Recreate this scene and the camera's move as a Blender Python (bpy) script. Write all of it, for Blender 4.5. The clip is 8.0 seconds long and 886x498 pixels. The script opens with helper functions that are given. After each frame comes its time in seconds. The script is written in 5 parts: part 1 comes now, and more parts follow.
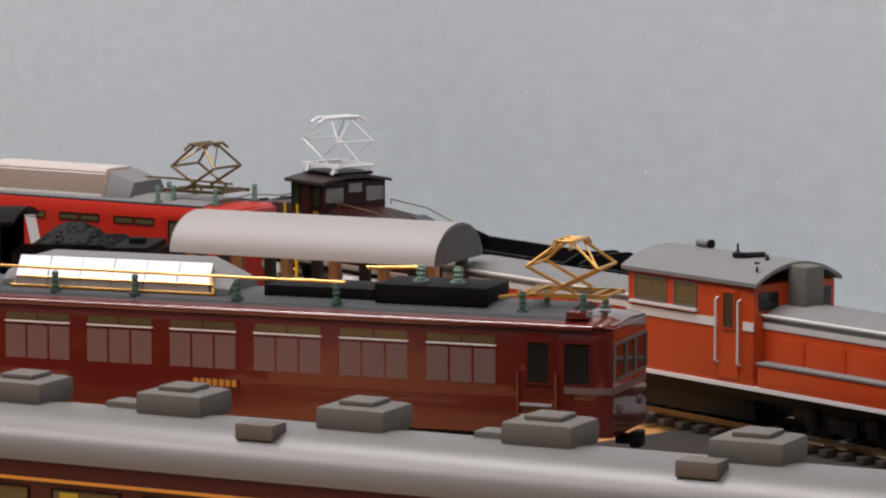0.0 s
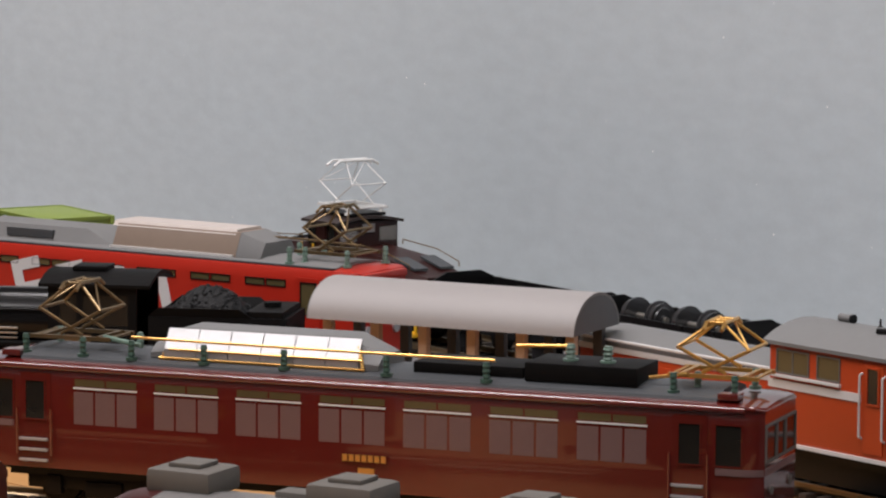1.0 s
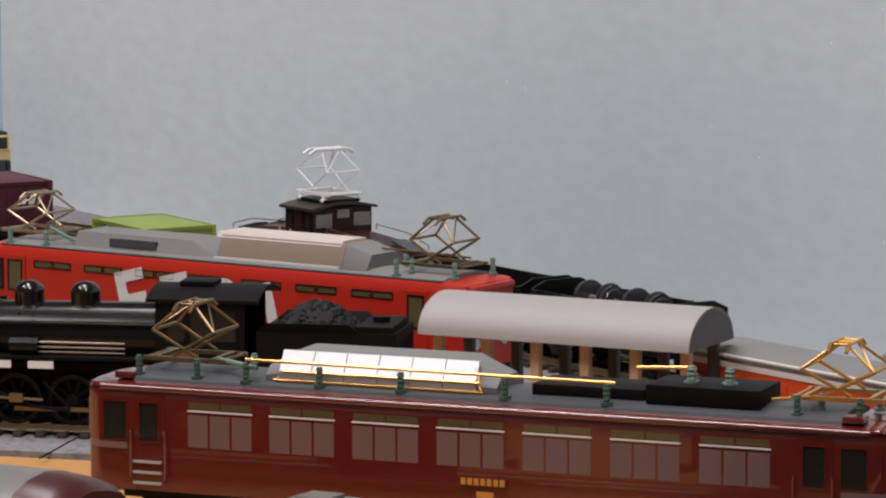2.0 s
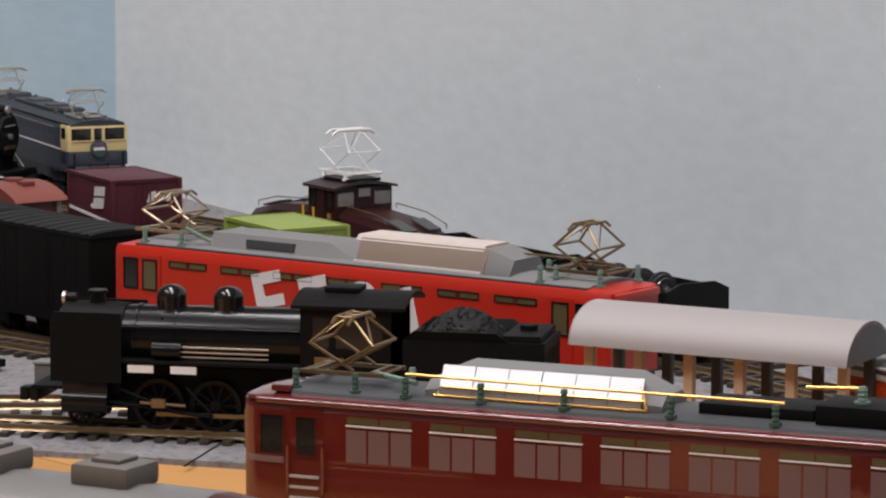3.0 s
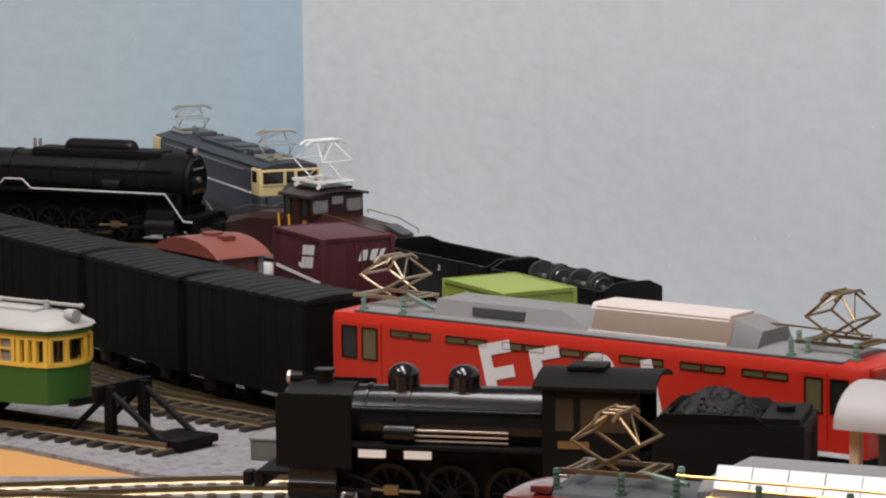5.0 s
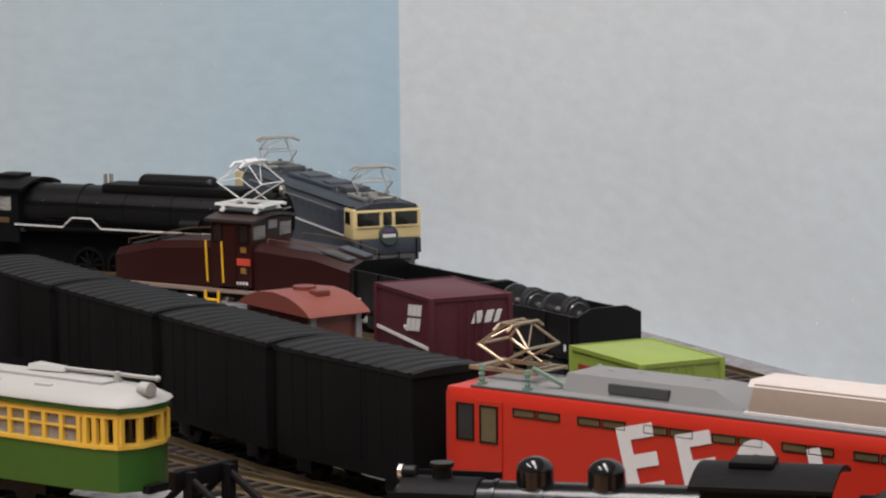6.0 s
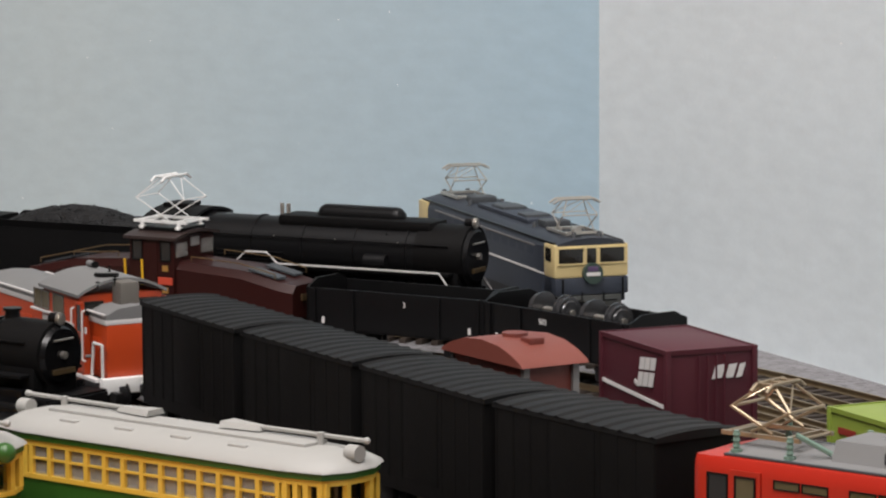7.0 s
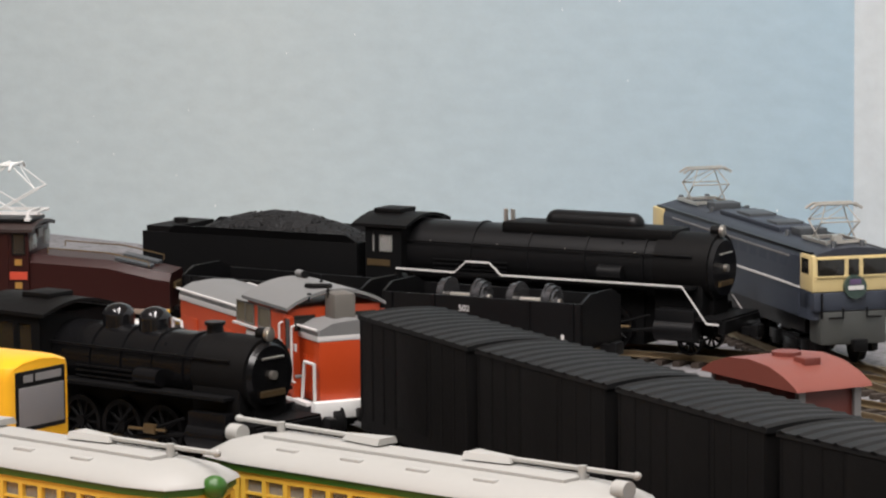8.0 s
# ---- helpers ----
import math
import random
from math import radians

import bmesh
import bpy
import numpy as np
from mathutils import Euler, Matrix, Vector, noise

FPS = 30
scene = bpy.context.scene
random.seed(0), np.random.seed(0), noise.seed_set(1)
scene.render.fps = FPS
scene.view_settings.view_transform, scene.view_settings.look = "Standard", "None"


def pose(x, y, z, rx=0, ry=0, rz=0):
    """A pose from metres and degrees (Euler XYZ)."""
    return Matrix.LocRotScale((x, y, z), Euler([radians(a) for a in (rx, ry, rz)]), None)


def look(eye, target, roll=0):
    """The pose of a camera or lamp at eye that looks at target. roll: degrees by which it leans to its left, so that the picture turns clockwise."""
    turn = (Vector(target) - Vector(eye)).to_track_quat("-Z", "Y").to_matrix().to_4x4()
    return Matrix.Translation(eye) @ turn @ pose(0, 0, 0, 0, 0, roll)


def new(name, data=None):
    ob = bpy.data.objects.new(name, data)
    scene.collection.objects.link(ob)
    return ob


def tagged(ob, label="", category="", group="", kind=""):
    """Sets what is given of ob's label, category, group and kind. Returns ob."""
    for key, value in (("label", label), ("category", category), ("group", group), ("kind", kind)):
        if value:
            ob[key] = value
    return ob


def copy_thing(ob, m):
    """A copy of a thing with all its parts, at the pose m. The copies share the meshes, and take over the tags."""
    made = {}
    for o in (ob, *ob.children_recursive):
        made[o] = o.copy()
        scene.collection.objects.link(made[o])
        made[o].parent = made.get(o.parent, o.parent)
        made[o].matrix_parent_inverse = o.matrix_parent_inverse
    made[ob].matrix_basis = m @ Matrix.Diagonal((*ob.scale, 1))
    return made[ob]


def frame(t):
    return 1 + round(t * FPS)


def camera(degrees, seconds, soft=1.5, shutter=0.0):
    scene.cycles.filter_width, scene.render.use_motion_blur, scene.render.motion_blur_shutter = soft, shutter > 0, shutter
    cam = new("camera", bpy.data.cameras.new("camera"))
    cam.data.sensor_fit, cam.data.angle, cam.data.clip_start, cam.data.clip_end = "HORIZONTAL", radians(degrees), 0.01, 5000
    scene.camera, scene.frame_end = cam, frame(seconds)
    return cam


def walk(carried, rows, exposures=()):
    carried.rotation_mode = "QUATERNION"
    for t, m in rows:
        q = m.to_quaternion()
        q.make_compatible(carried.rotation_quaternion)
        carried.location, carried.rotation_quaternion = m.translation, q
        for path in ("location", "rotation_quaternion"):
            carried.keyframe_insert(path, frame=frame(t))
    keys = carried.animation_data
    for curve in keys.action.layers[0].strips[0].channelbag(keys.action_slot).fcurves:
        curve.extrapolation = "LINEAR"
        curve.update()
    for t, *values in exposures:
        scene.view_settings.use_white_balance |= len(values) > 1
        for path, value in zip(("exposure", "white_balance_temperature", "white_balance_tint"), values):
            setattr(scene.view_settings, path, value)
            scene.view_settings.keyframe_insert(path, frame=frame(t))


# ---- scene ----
# A model railway yard at 1:80 before a painted backdrop, filmed with a long lens.
cam = camera(13.34, 8.0, soft=2.2)
# seconds, eye in metres, yaw, pitch and roll in degrees
PATH = [
    (0.0, 0.9039, -0.5924, 0.1895, 32.511, -6.744, -0.027),
    (0.5, 0.8863, -0.6045, 0.2053, 33.041, -6.454, 0.160),
    (1.0, 0.8812, -0.6079, 0.2114, 33.352, -6.698, 0.276),
    (1.2, 0.8805, -0.6094, 0.2122, 33.672, -6.731, 0.071),
    (2.3, 0.8501, -0.6034, 0.2263, 34.596, -7.255, 0.001),
    (2.5, 0.8429, -0.6041, 0.2267, 34.800, -7.311, 0.178),
    (3.0, 0.8261, -0.6070, 0.2354, 35.279, -7.606, 0.179),
    (3.5, 0.8137, -0.6096, 0.2405, 35.774, -7.656, 0.006),
    (4.0, 0.8040, -0.6086, 0.2453, 36.304, -7.674, -0.224),
    (4.5, 0.7862, -0.6024, 0.2538, 36.877, -7.652, -0.361),
    (4.7, 0.7741, -0.5932, 0.2546, 36.999, -7.738, -0.427),
    (6.0, 0.6233, -0.4314, 0.2476, 38.295, -7.664, -0.591),
    (6.5, 0.5629, -0.3903, 0.2468, 39.147, -7.555, -0.397),
    (7.0, 0.5075, -0.3446, 0.2369, 40.090, -7.348, -0.325),
    (7.5, 0.4450, -0.2917, 0.2233, 41.364, -7.070, -0.484),
    (8.0, 0.3876, -0.2471, 0.2122, 42.610, -6.966, -0.476),
]


def aim(x, y, z, yaw, pitch, roll):
    a, b = radians(yaw), radians(pitch)
    way = Vector((-math.sin(a) * math.cos(b), math.cos(a) * math.cos(b), math.sin(b)))
    return look((x, y, z), Vector((x, y, z)) + way, roll)


walk(cam, [(t, aim(*row)) for t, *row in PATH], exposures=[(0.0, -0.16, 6750, 16), (1.0, -0.30, 6750, 16.5), (2.5, -0.26, 6750, 16.5), (4.5, -0.06, 6750, 15.5), (6.5, 0.02, 6800, 14), (7.2, 0.09, 6850, 13.5), (8.0, 0.33, 6900, 14)])

# ---- light: fluorescent ceiling panels of the room ----
world = bpy.data.worlds.new("room_light")
scene.world = world
world.use_nodes = True
world.node_tree.nodes["Background"].inputs[0].default_value = (0.80, 0.86, 0.95, 1)
world.node_tree.nodes["Background"].inputs[1].default_value = 0.25
for lx, ly in ((0.75, -0.45), (-0.5, -0.35), (-0.15, 0.35)):
    lamp = bpy.data.lights.new("ceiling_panel_light", "AREA")
    lamp.shape, lamp.size, lamp.size_y, lamp.energy, lamp.color = "RECTANGLE", 0.25, 1.2, 19.5, (0.985, 0.985, 1.0)
    new("ceiling_panel_light", lamp).matrix_world = look((lx, ly, 1.45), (lx - 0.1, ly + 0.1, 0.0))


# ---- materials ----
def mat(name, colour, rough=0.5, metal=0.0, vary=0.12, grain=300.0, bump=0.05, stain=None, coat=0.0, spec=0.5):
    """A painted or cast surface: two scales of colour variation and a fine relief."""
    m = bpy.data.materials.new(name)
    m.use_nodes = True
    nt = m.node_tree
    b = nt.nodes["Principled BSDF"]
    b.inputs["Roughness"].default_value, b.inputs["Metallic"].default_value = rough, metal
    b.inputs["Coat Weight"].default_value, b.inputs["Specular IOR Level"].default_value = coat, spec
    co = nt.nodes.new("ShaderNodeTexCoord")
    fine, broad = nt.nodes.new("ShaderNodeTexNoise"), nt.nodes.new("ShaderNodeTexNoise")
    fine.inputs["Scale"].default_value, broad.inputs["Scale"].default_value = grain, grain / 12
    fine.inputs["Detail"].default_value = 4
    for n in (fine, broad):
        nt.links.new(co.outputs["Object"], n.inputs["Vector"])
    mix = nt.nodes.new("ShaderNodeMix")
    mix.data_type = "RGBA"
    lo = [c * (1 - vary) for c in colour]
    hi = [min(1, c * (1 + vary)) for c in colour]
    mix.inputs[6].default_value, mix.inputs[7].default_value = (*lo, 1), (*hi, 1)
    add = nt.nodes.new("ShaderNodeMath")
    add.operation = "MULTIPLY_ADD"
    add.inputs[1].default_value = 0.5
    half = nt.nodes.new("ShaderNodeMath")
    half.operation = "MULTIPLY"
    half.inputs[1].default_value = 0.5
    nt.links.new(fine.outputs[0], add.inputs[0])
    nt.links.new(broad.outputs[0], half.inputs[0])
    nt.links.new(half.outputs[0], add.inputs[2])
    nt.links.new(add.outputs[0], mix.inputs[0])
    last = mix.outputs[2]
    if stain:
        ramp = nt.nodes.new("ShaderNodeValToRGB")
        ramp.color_ramp.elements[0].position, ramp.color_ramp.elements[1].position = 0.52, 0.7
        spots = nt.nodes.new("ShaderNodeTexNoise")
        spots.inputs["Scale"].default_value = grain / 5
        nt.links.new(co.outputs["Object"], spots.inputs["Vector"])
        nt.links.new(spots.outputs[0], ramp.inputs[0])
        second = nt.nodes.new("ShaderNodeMix")
        second.data_type = "RGBA"
        second.inputs[7].default_value = (*stain, 1)
        nt.links.new(ramp.outputs[0], second.inputs[0])
        nt.links.new(last, second.inputs[6])
        last = second.outputs[2]
    nt.links.new(last, b.inputs["Base Color"])
    if bump:
        bp = nt.nodes.new("ShaderNodeBump")
        bp.inputs["Strength"].default_value, bp.inputs["Distance"].default_value = bump, 0.001
        nt.links.new(fine.outputs[0], bp.inputs["Height"])
        nt.links.new(bp.outputs[0], b.inputs["Normal"])
    return m


def glass(name, tint, rough=0.05):
    m = bpy.data.materials.new(name)
    m.use_nodes = True
    b = m.node_tree.nodes["Principled BSDF"]
    b.inputs["Base Color"].default_value = (*tint, 1)
    b.inputs["Roughness"].default_value = rough
    b.inputs["Transmission Weight"].default_value = 0.75
    b.inputs["IOR"].default_value = 1.3
    return m


RED = mat("signal_red_paint", (0.42, 0.020, 0.009), 0.34, vary=0.06)
MAROON = mat("glossy_maroon_paint", (0.108, 0.0105, 0.008), 0.2, vary=0.1, coat=1.0, bump=0.02)
ORANGE = mat("vermilion_paint", (0.44, 0.05, 0.010), 0.38, vary=0.08)
GREYROOF = mat("matt_grey_roof_paint", (0.17, 0.17, 0.168), 0.6, vary=0.08)
LIGHTGREY = mat("light_grey_moulded_plastic", (0.21, 0.20, 0.195), 0.5, vary=0.05)
VENTGREY = mat("ventilator_grey_paint", (0.115, 0.105, 0.092), 0.6)
DARKROOF = mat("dark_slate_roof_paint", (0.050, 0.055, 0.060), 0.5)
BLACK = mat("satin_black_paint", (0.0054, 0.0053, 0.0056), 0.36, vary=0.3, spec=0.18)
MATTBLACK = mat("matt_black_plastic", (0.0056, 0.0053, 0.0053), 0.55, vary=0.3, bump=0.12, spec=0.1)
GLOSSBLACK = mat("gloss_black_enamel", (0.008, 0.008, 0.009), 0.14, vary=0.2, bump=0.0)
ROOFBLACK = mat("boxcar_roof_black", (0.0078, 0.008, 0.0083), 0.5, vary=0.25, bump=0.1, spec=0.22)
SILVER = mat("brushed_silver_metal", (0.52, 0.52, 0.53), 0.38, 0.5, vary=0.05)
GOLD = mat("gilt_brass_wire", (0.80, 0.47, 0.14), 0.3, 0.85, vary=0.1)
BRONZE = mat("tarnished_bronze_wire", (0.24, 0.165, 0.085), 0.38, 0.8, vary=0.2)
NICKEL = mat("nickel_wire", (0.62, 0.58, 0.52), 0.3, 0.85, vary=0.1)
PALEBRONZE = mat("pale_bronze_wire", (0.42, 0.34, 0.24), 0.35, 0.8, vary=0.15)
STEEL = mat("polished_dark_steel", (0.11, 0.11, 0.115), 0.22, 0.7, vary=0.1, bump=0.0)
WHITEMETAL = mat("white_painted_metal", (0.72, 0.72, 0.70), 0.4)
TAN = mat("tan_cooler_grille", (0.24, 0.18, 0.14), 0.5)
GREEN_INS = mat("green_porcelain_insulator", (0.15, 0.23, 0.185), 0.35, vary=0.1)
DKGREEN_INS = mat("dark_green_insulator", (0.05, 0.10, 0.075), 0.35, vary=0.15)
WHITE = mat("white_lettering_paint", (0.62, 0.60, 0.585), 0.5, vary=0.04)
PINKGREY = mat("pinkish_louvre_panel", (0.17, 0.10, 0.096), 0.36, vary=0.06)
GLASS_D = mat("smoked_window_glazing", (0.016, 0.015, 0.013), 0.1, vary=0.2, bump=0.0)
GLASS_O = mat("olive_window_glazing", (0.10, 0.078, 0.036), 0.12, vary=0.2, bump=0.0)
GLASS_C = glass("clear_glazing", (0.75, 0.74, 0.7))
BLUE = mat("blue_loco_paint", (0.030, 0.037, 0.052), 0.5, vary=0.08)
CREAM = mat("cream_loco_paint", (0.62, 0.49, 0.24), 0.45, vary=0.05)
BROWN = mat("dark_brown_loco_paint", (0.026, 0.006, 0.005), 0.36, vary=0.15, spec=0.25)
PURPLE = mat("container_maroon_paint", (0.068, 0.013, 0.020), 0.5, vary=0.08, spec=0.3)
LIME = mat("container_lime_paint", (0.205, 0.275, 0.045), 0.45, vary=0.06)
REDOX = mat("red_oxide_wagon_paint", (0.15, 0.034, 0.024), 0.5, vary=0.1)
TGREEN = mat("tram_green_paint", (0.025, 0.095, 0.012), 0.4, vary=0.1)
TYELLOW = mat("tram_yellow_paint", (0.68, 0.43, 0.06), 0.4, vary=0.05)
TWHITE = mat("tram_roof_off_white", (0.335, 0.33, 0.31), 0.55, vary=0.05)
RCYELLOW = mat("railcar_yellow_paint", (0.85, 0.42, 0.02), 0.35, vary=0.05)
HAZARD = mat("yellow_step_paint", (0.75, 0.42, 0.02), 0.4)
COAL = mat("crushed_coal", (0.010, 0.010, 0.0105), 0.6, vary=0.5, grain=900, bump=0.8, spec=0.25)
BALLAST = mat("grey_ballast_sheet", (0.25, 0.242, 0.25), 0.85, vary=0.75, grain=1700, bump=1.0, stain=(0.14, 0.132, 0.136))
SLEEPER = mat("brown_plastic_sleeper", (0.036, 0.025, 0.018), 0.7, vary=0.25, grain=700)
RAIL = mat("nickel_silver_rail", (0.33, 0.25, 0.15), 0.38, 0.9, vary=0.15)
WOODM = mat("pine_table_board", (0.47, 0.24, 0.08), 0.5, vary=0.14, grain=60)
_nt = WOODM.node_tree
_mp = _nt.nodes.new("ShaderNodeMapping")
_mp.inputs["Scale"].default_value = (0.6, 12.0, 1.0)
for _l in [l for l in _nt.links if l.from_node.type == "TEX_COORD"]:
    _to = _l.to_socket
    _nt.links.new(_l.from_socket, _mp.inputs[0])
    _nt.links.new(_mp.outputs[0], _to)
SHADEPOST = mat("shaded_wooden_post", (0.05, 0.045, 0.042), 0.6, vary=0.15)
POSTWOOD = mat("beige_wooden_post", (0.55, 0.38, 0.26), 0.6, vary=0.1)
ROOMW = mat("plain_room_paint", (0.55, 0.54, 0.52), 0.8, vary=0.04, grain=10)


def backdrop_mat(name, low, high, span):
    """Painted sky board: colour goes from low to high over span along the board, mottled, with a roller's grain."""
    m = mat(name, low, 0.75, vary=0.05, grain=420, bump=0.07)
    nt = m.node_tree
    b = nt.nodes["Principled BSDF"]
    old = b.inputs["Base Color"].links[0].from_socket
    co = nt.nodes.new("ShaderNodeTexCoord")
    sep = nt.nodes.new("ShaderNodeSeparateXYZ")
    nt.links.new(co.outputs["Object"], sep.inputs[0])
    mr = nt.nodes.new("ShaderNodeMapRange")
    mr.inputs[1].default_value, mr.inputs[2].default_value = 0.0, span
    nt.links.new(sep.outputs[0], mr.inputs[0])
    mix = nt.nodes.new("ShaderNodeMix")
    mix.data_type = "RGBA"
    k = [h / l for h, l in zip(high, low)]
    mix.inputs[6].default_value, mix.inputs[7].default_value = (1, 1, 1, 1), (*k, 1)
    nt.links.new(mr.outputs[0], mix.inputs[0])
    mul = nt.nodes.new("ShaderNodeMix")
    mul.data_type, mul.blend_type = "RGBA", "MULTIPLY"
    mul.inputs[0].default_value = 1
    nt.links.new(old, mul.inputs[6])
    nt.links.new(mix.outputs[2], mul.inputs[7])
    # pale specks of chipped paint and a faint streaky wash
    specks = nt.nodes.new("ShaderNodeTexVoronoi")
    specks.inputs["Scale"].default_value = 120
    chance = nt.nodes.new("ShaderNodeTexWhiteNoise")
    nt.links.new(co.outputs["Object"], specks.inputs["Vector"])
    nt.links.new(specks.outputs["Position"], chance.inputs["Vector"])
    near = nt.nodes.new("ShaderNodeMath")
    near.operation = "LESS_THAN"
    near.inputs[1].default_value = 0.055
    nt.links.new(specks.outputs["Distance"], near.inputs[0])
    rare = nt.nodes.new("ShaderNodeMath")
    rare.operation = "GREATER_THAN"
    rare.inputs[1].default_value = 0.80
    nt.links.new(chance.outputs["Value"], rare.inputs[0])
    both = nt.nodes.new("ShaderNodeMath")
    both.operation = "MULTIPLY"
    nt.links.new(near.outputs[0], both.inputs[0])
    nt.links.new(rare.outputs[0], both.inputs[1])
    streak = nt.nodes.new("ShaderNodeTexNoise")
    streak.inputs["Scale"].default_value = 1.0
    streak.inputs["Detail"].default_value = 5
    mp = nt.nodes.new("ShaderNodeMapping")
    mp.inputs["Scale"].default_value = (60, 60, 160)
    nt.links.new(co.outputs["Object"], mp.inputs[0])
    nt.links.new(mp.outputs[0], streak.inputs["Vector"])
    sr = nt.nodes.new("ShaderNodeMapRange")
    sr.inputs[1].default_value, sr.inputs[2].default_value, sr.inputs[3].default_value, sr.inputs[4].default_value = 0.3, 0.7, 0.95, 1.028
    nt.links.new(streak.outputs[0], sr.inputs[0])
    wash = nt.nodes.new("ShaderNodeVectorMath")
    wash.operation = "SCALE"
    nt.links.new(mul.outputs[2], wash.inputs[0])
    nt.links.new(sr.outputs[0], wash.inputs["Scale"])
    chip = nt.nodes.new("ShaderNodeMix")
    chip.data_type = "RGBA"
    chip.inputs[7].default_value = (0.97, 0.97, 0.96, 1)
    nt.links.new(both.outputs[0], chip.inputs[0])
    nt.links.new(wash.outputs[0], chip.inputs[6])
    nt.links.new(chip.outputs[2], b.inputs["Base Color"])
    return m


# from the shared corner outwards the grey board darkens, the blue one lightens
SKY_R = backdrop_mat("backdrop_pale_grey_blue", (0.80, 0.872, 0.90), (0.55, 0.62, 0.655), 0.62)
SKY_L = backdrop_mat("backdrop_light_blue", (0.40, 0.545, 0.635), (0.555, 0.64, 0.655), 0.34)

# ---- building helpers: all local sizes in millimetres ----
MM = 0.001


def B():
    return bmesh.new()


def box(bm, x0, x1, y0, y1, z0, z1, bev=0.0):
    vs = [bm.verts.new((x, y, z)) for z in (z0, z1) for x, y in ((x0, y0), (x1, y0), (x1, y1), (x0, y1))]
    fs = [bm.faces.new([vs[i] for i in q]) for q in ((3, 2, 1, 0), (4, 5, 6, 7), (0, 1, 5, 4), (1, 2, 6, 5), (2, 3, 7, 6), (3, 0, 4, 7))]
    if bev:
        bmesh.ops.bevel(bm, geom=list({e for f in fs for e in f.edges}), offset=bev, segments=2, affect="EDGES", profile=0.6)
    return bm


def cyl(bm, p, q, r, r2=None, seg=16, cap=True):
    p, q = Vector(p), Vector(q)
    m = Matrix.Translation((p + q) / 2) @ (q - p).to_track_quat("Z", "Y").to_matrix().to_4x4()
    bmesh.ops.create_cone(bm, cap_ends=cap, segments=seg, radius1=r, radius2=r if r2 is None else r2, depth=(q - p).length, matrix=m)
    return bm


def ball(bm, c, r, sx=1, sy=1, sz=1, seg=16):
    bmesh.ops.create_uvsphere(bm, u_segments=seg, v_segments=seg // 2, radius=r, matrix=Matrix.Translation(c) @ Matrix.Diagonal((sx, sy, sz, 1)))
    return bm


def rods(bm, pts, r, seg=6):
    for a, b in zip(pts, pts[1:]):
        cyl(bm, a, b, r, seg=seg)
    return bm


def loft(bm, sections, caps=True):
    """Joins closed sections (lists of equally many points) into one skin."""
    rings = [[bm.verts.new(p) for p in s] for s in sections]
    n = len(rings[0])
    for a, b in zip(rings, rings[1:]):
        for i in range(n):
            j = (i + 1) % n
            bm.faces.new((a[i], a[j], b[j], b[i]))
    if caps:
        bm.faces.new(rings[0][::-1])
        bm.faces.new(rings[-1])
    bmesh.ops.recalc_face_normals(bm, faces=bm.faces)
    return bm


def extrude(bm, prof, axis, a, b):
    """A closed profile drawn across one axis, pulled from a to b along it."""
    f = {"x": lambda u, v, w: (w, u, v), "y": lambda u, v, w: (u, w, v), "z": lambda u, v, w: (u, v, w)}[axis]
    return loft(bm, [[f(u, v, w) for u, v in prof] for w in (a, b)])


def mesh_of(name, bm, material):
    bmesh.ops.scale(bm, vec=(MM, MM, MM), verts=bm.verts)
    bmesh.ops.recalc_face_normals(bm, faces=bm.faces)
    me = bpy.data.meshes.new(name)
    bm.to_mesh(me)
    bm.free()
    me.materials.append(material)
    for f in me.polygons:
        f.use_smooth = True
    me.set_sharp_from_angle(angle=radians(38))
    return me


def part(name, bm, material, parent, label="", at=None):
    ob = new(name, mesh_of(name, bm, material))
    ob.parent = parent
    if at is not None:
        ob.matrix_basis = at
    return tagged(ob, label)


def share(name, mesh, parent, at, label=""):
    ob = new(name, mesh)
    ob.parent = parent
    ob.matrix_basis = at
    return tagged(ob, label)


def mm(x, y, z, rx=0, ry=0, rz=0):
    return pose(x * MM, y * MM, z * MM, rx, ry, rz)


def thing(name, label, category, m, group="", kind=""):
    ob = new(name)
    ob.empty_display_size = 0.01
    ob.matrix_basis = m
    return tagged(ob, label, category, group, kind)


def solid(name, bm, material, label, category="", kind="structure", m=None):
    ob = new(name, mesh_of(name, bm, material))
    if m is not None:
        ob.matrix_basis = m
    return tagged(ob, label, category, "", kind)


def lettering(name, text, size, material, parent, m, shear=0.0, depth=0.15, label=""):
    cu = bpy.data.curves.new(name, "FONT")
    cu.body, cu.size, cu.extrude, cu.shear, cu.align_x = text, size * MM, depth * MM, shear, "CENTER"
    cu.materials.append(material)
    ob = new(name, cu)
    ob.parent = parent
    ob.matrix_basis = m
    return tagged(ob, label)


def place(x, y, heading, z=0.0):
    return pose(x, y, z, 0, 0, heading)


# ---- setting: table, mats, backdrop, room ----
CORNER = Vector((-0.5141, 0.9767, 0))
GROUND = -4.2


def mat_sheet(name, label, outline, top):
    bm = B()
    extrude(bm, [(x * 1000, y * 1000) for x, y in outline], "z", -6.0, top)
    return solid(name, bm, BALLAST, label, "ground")


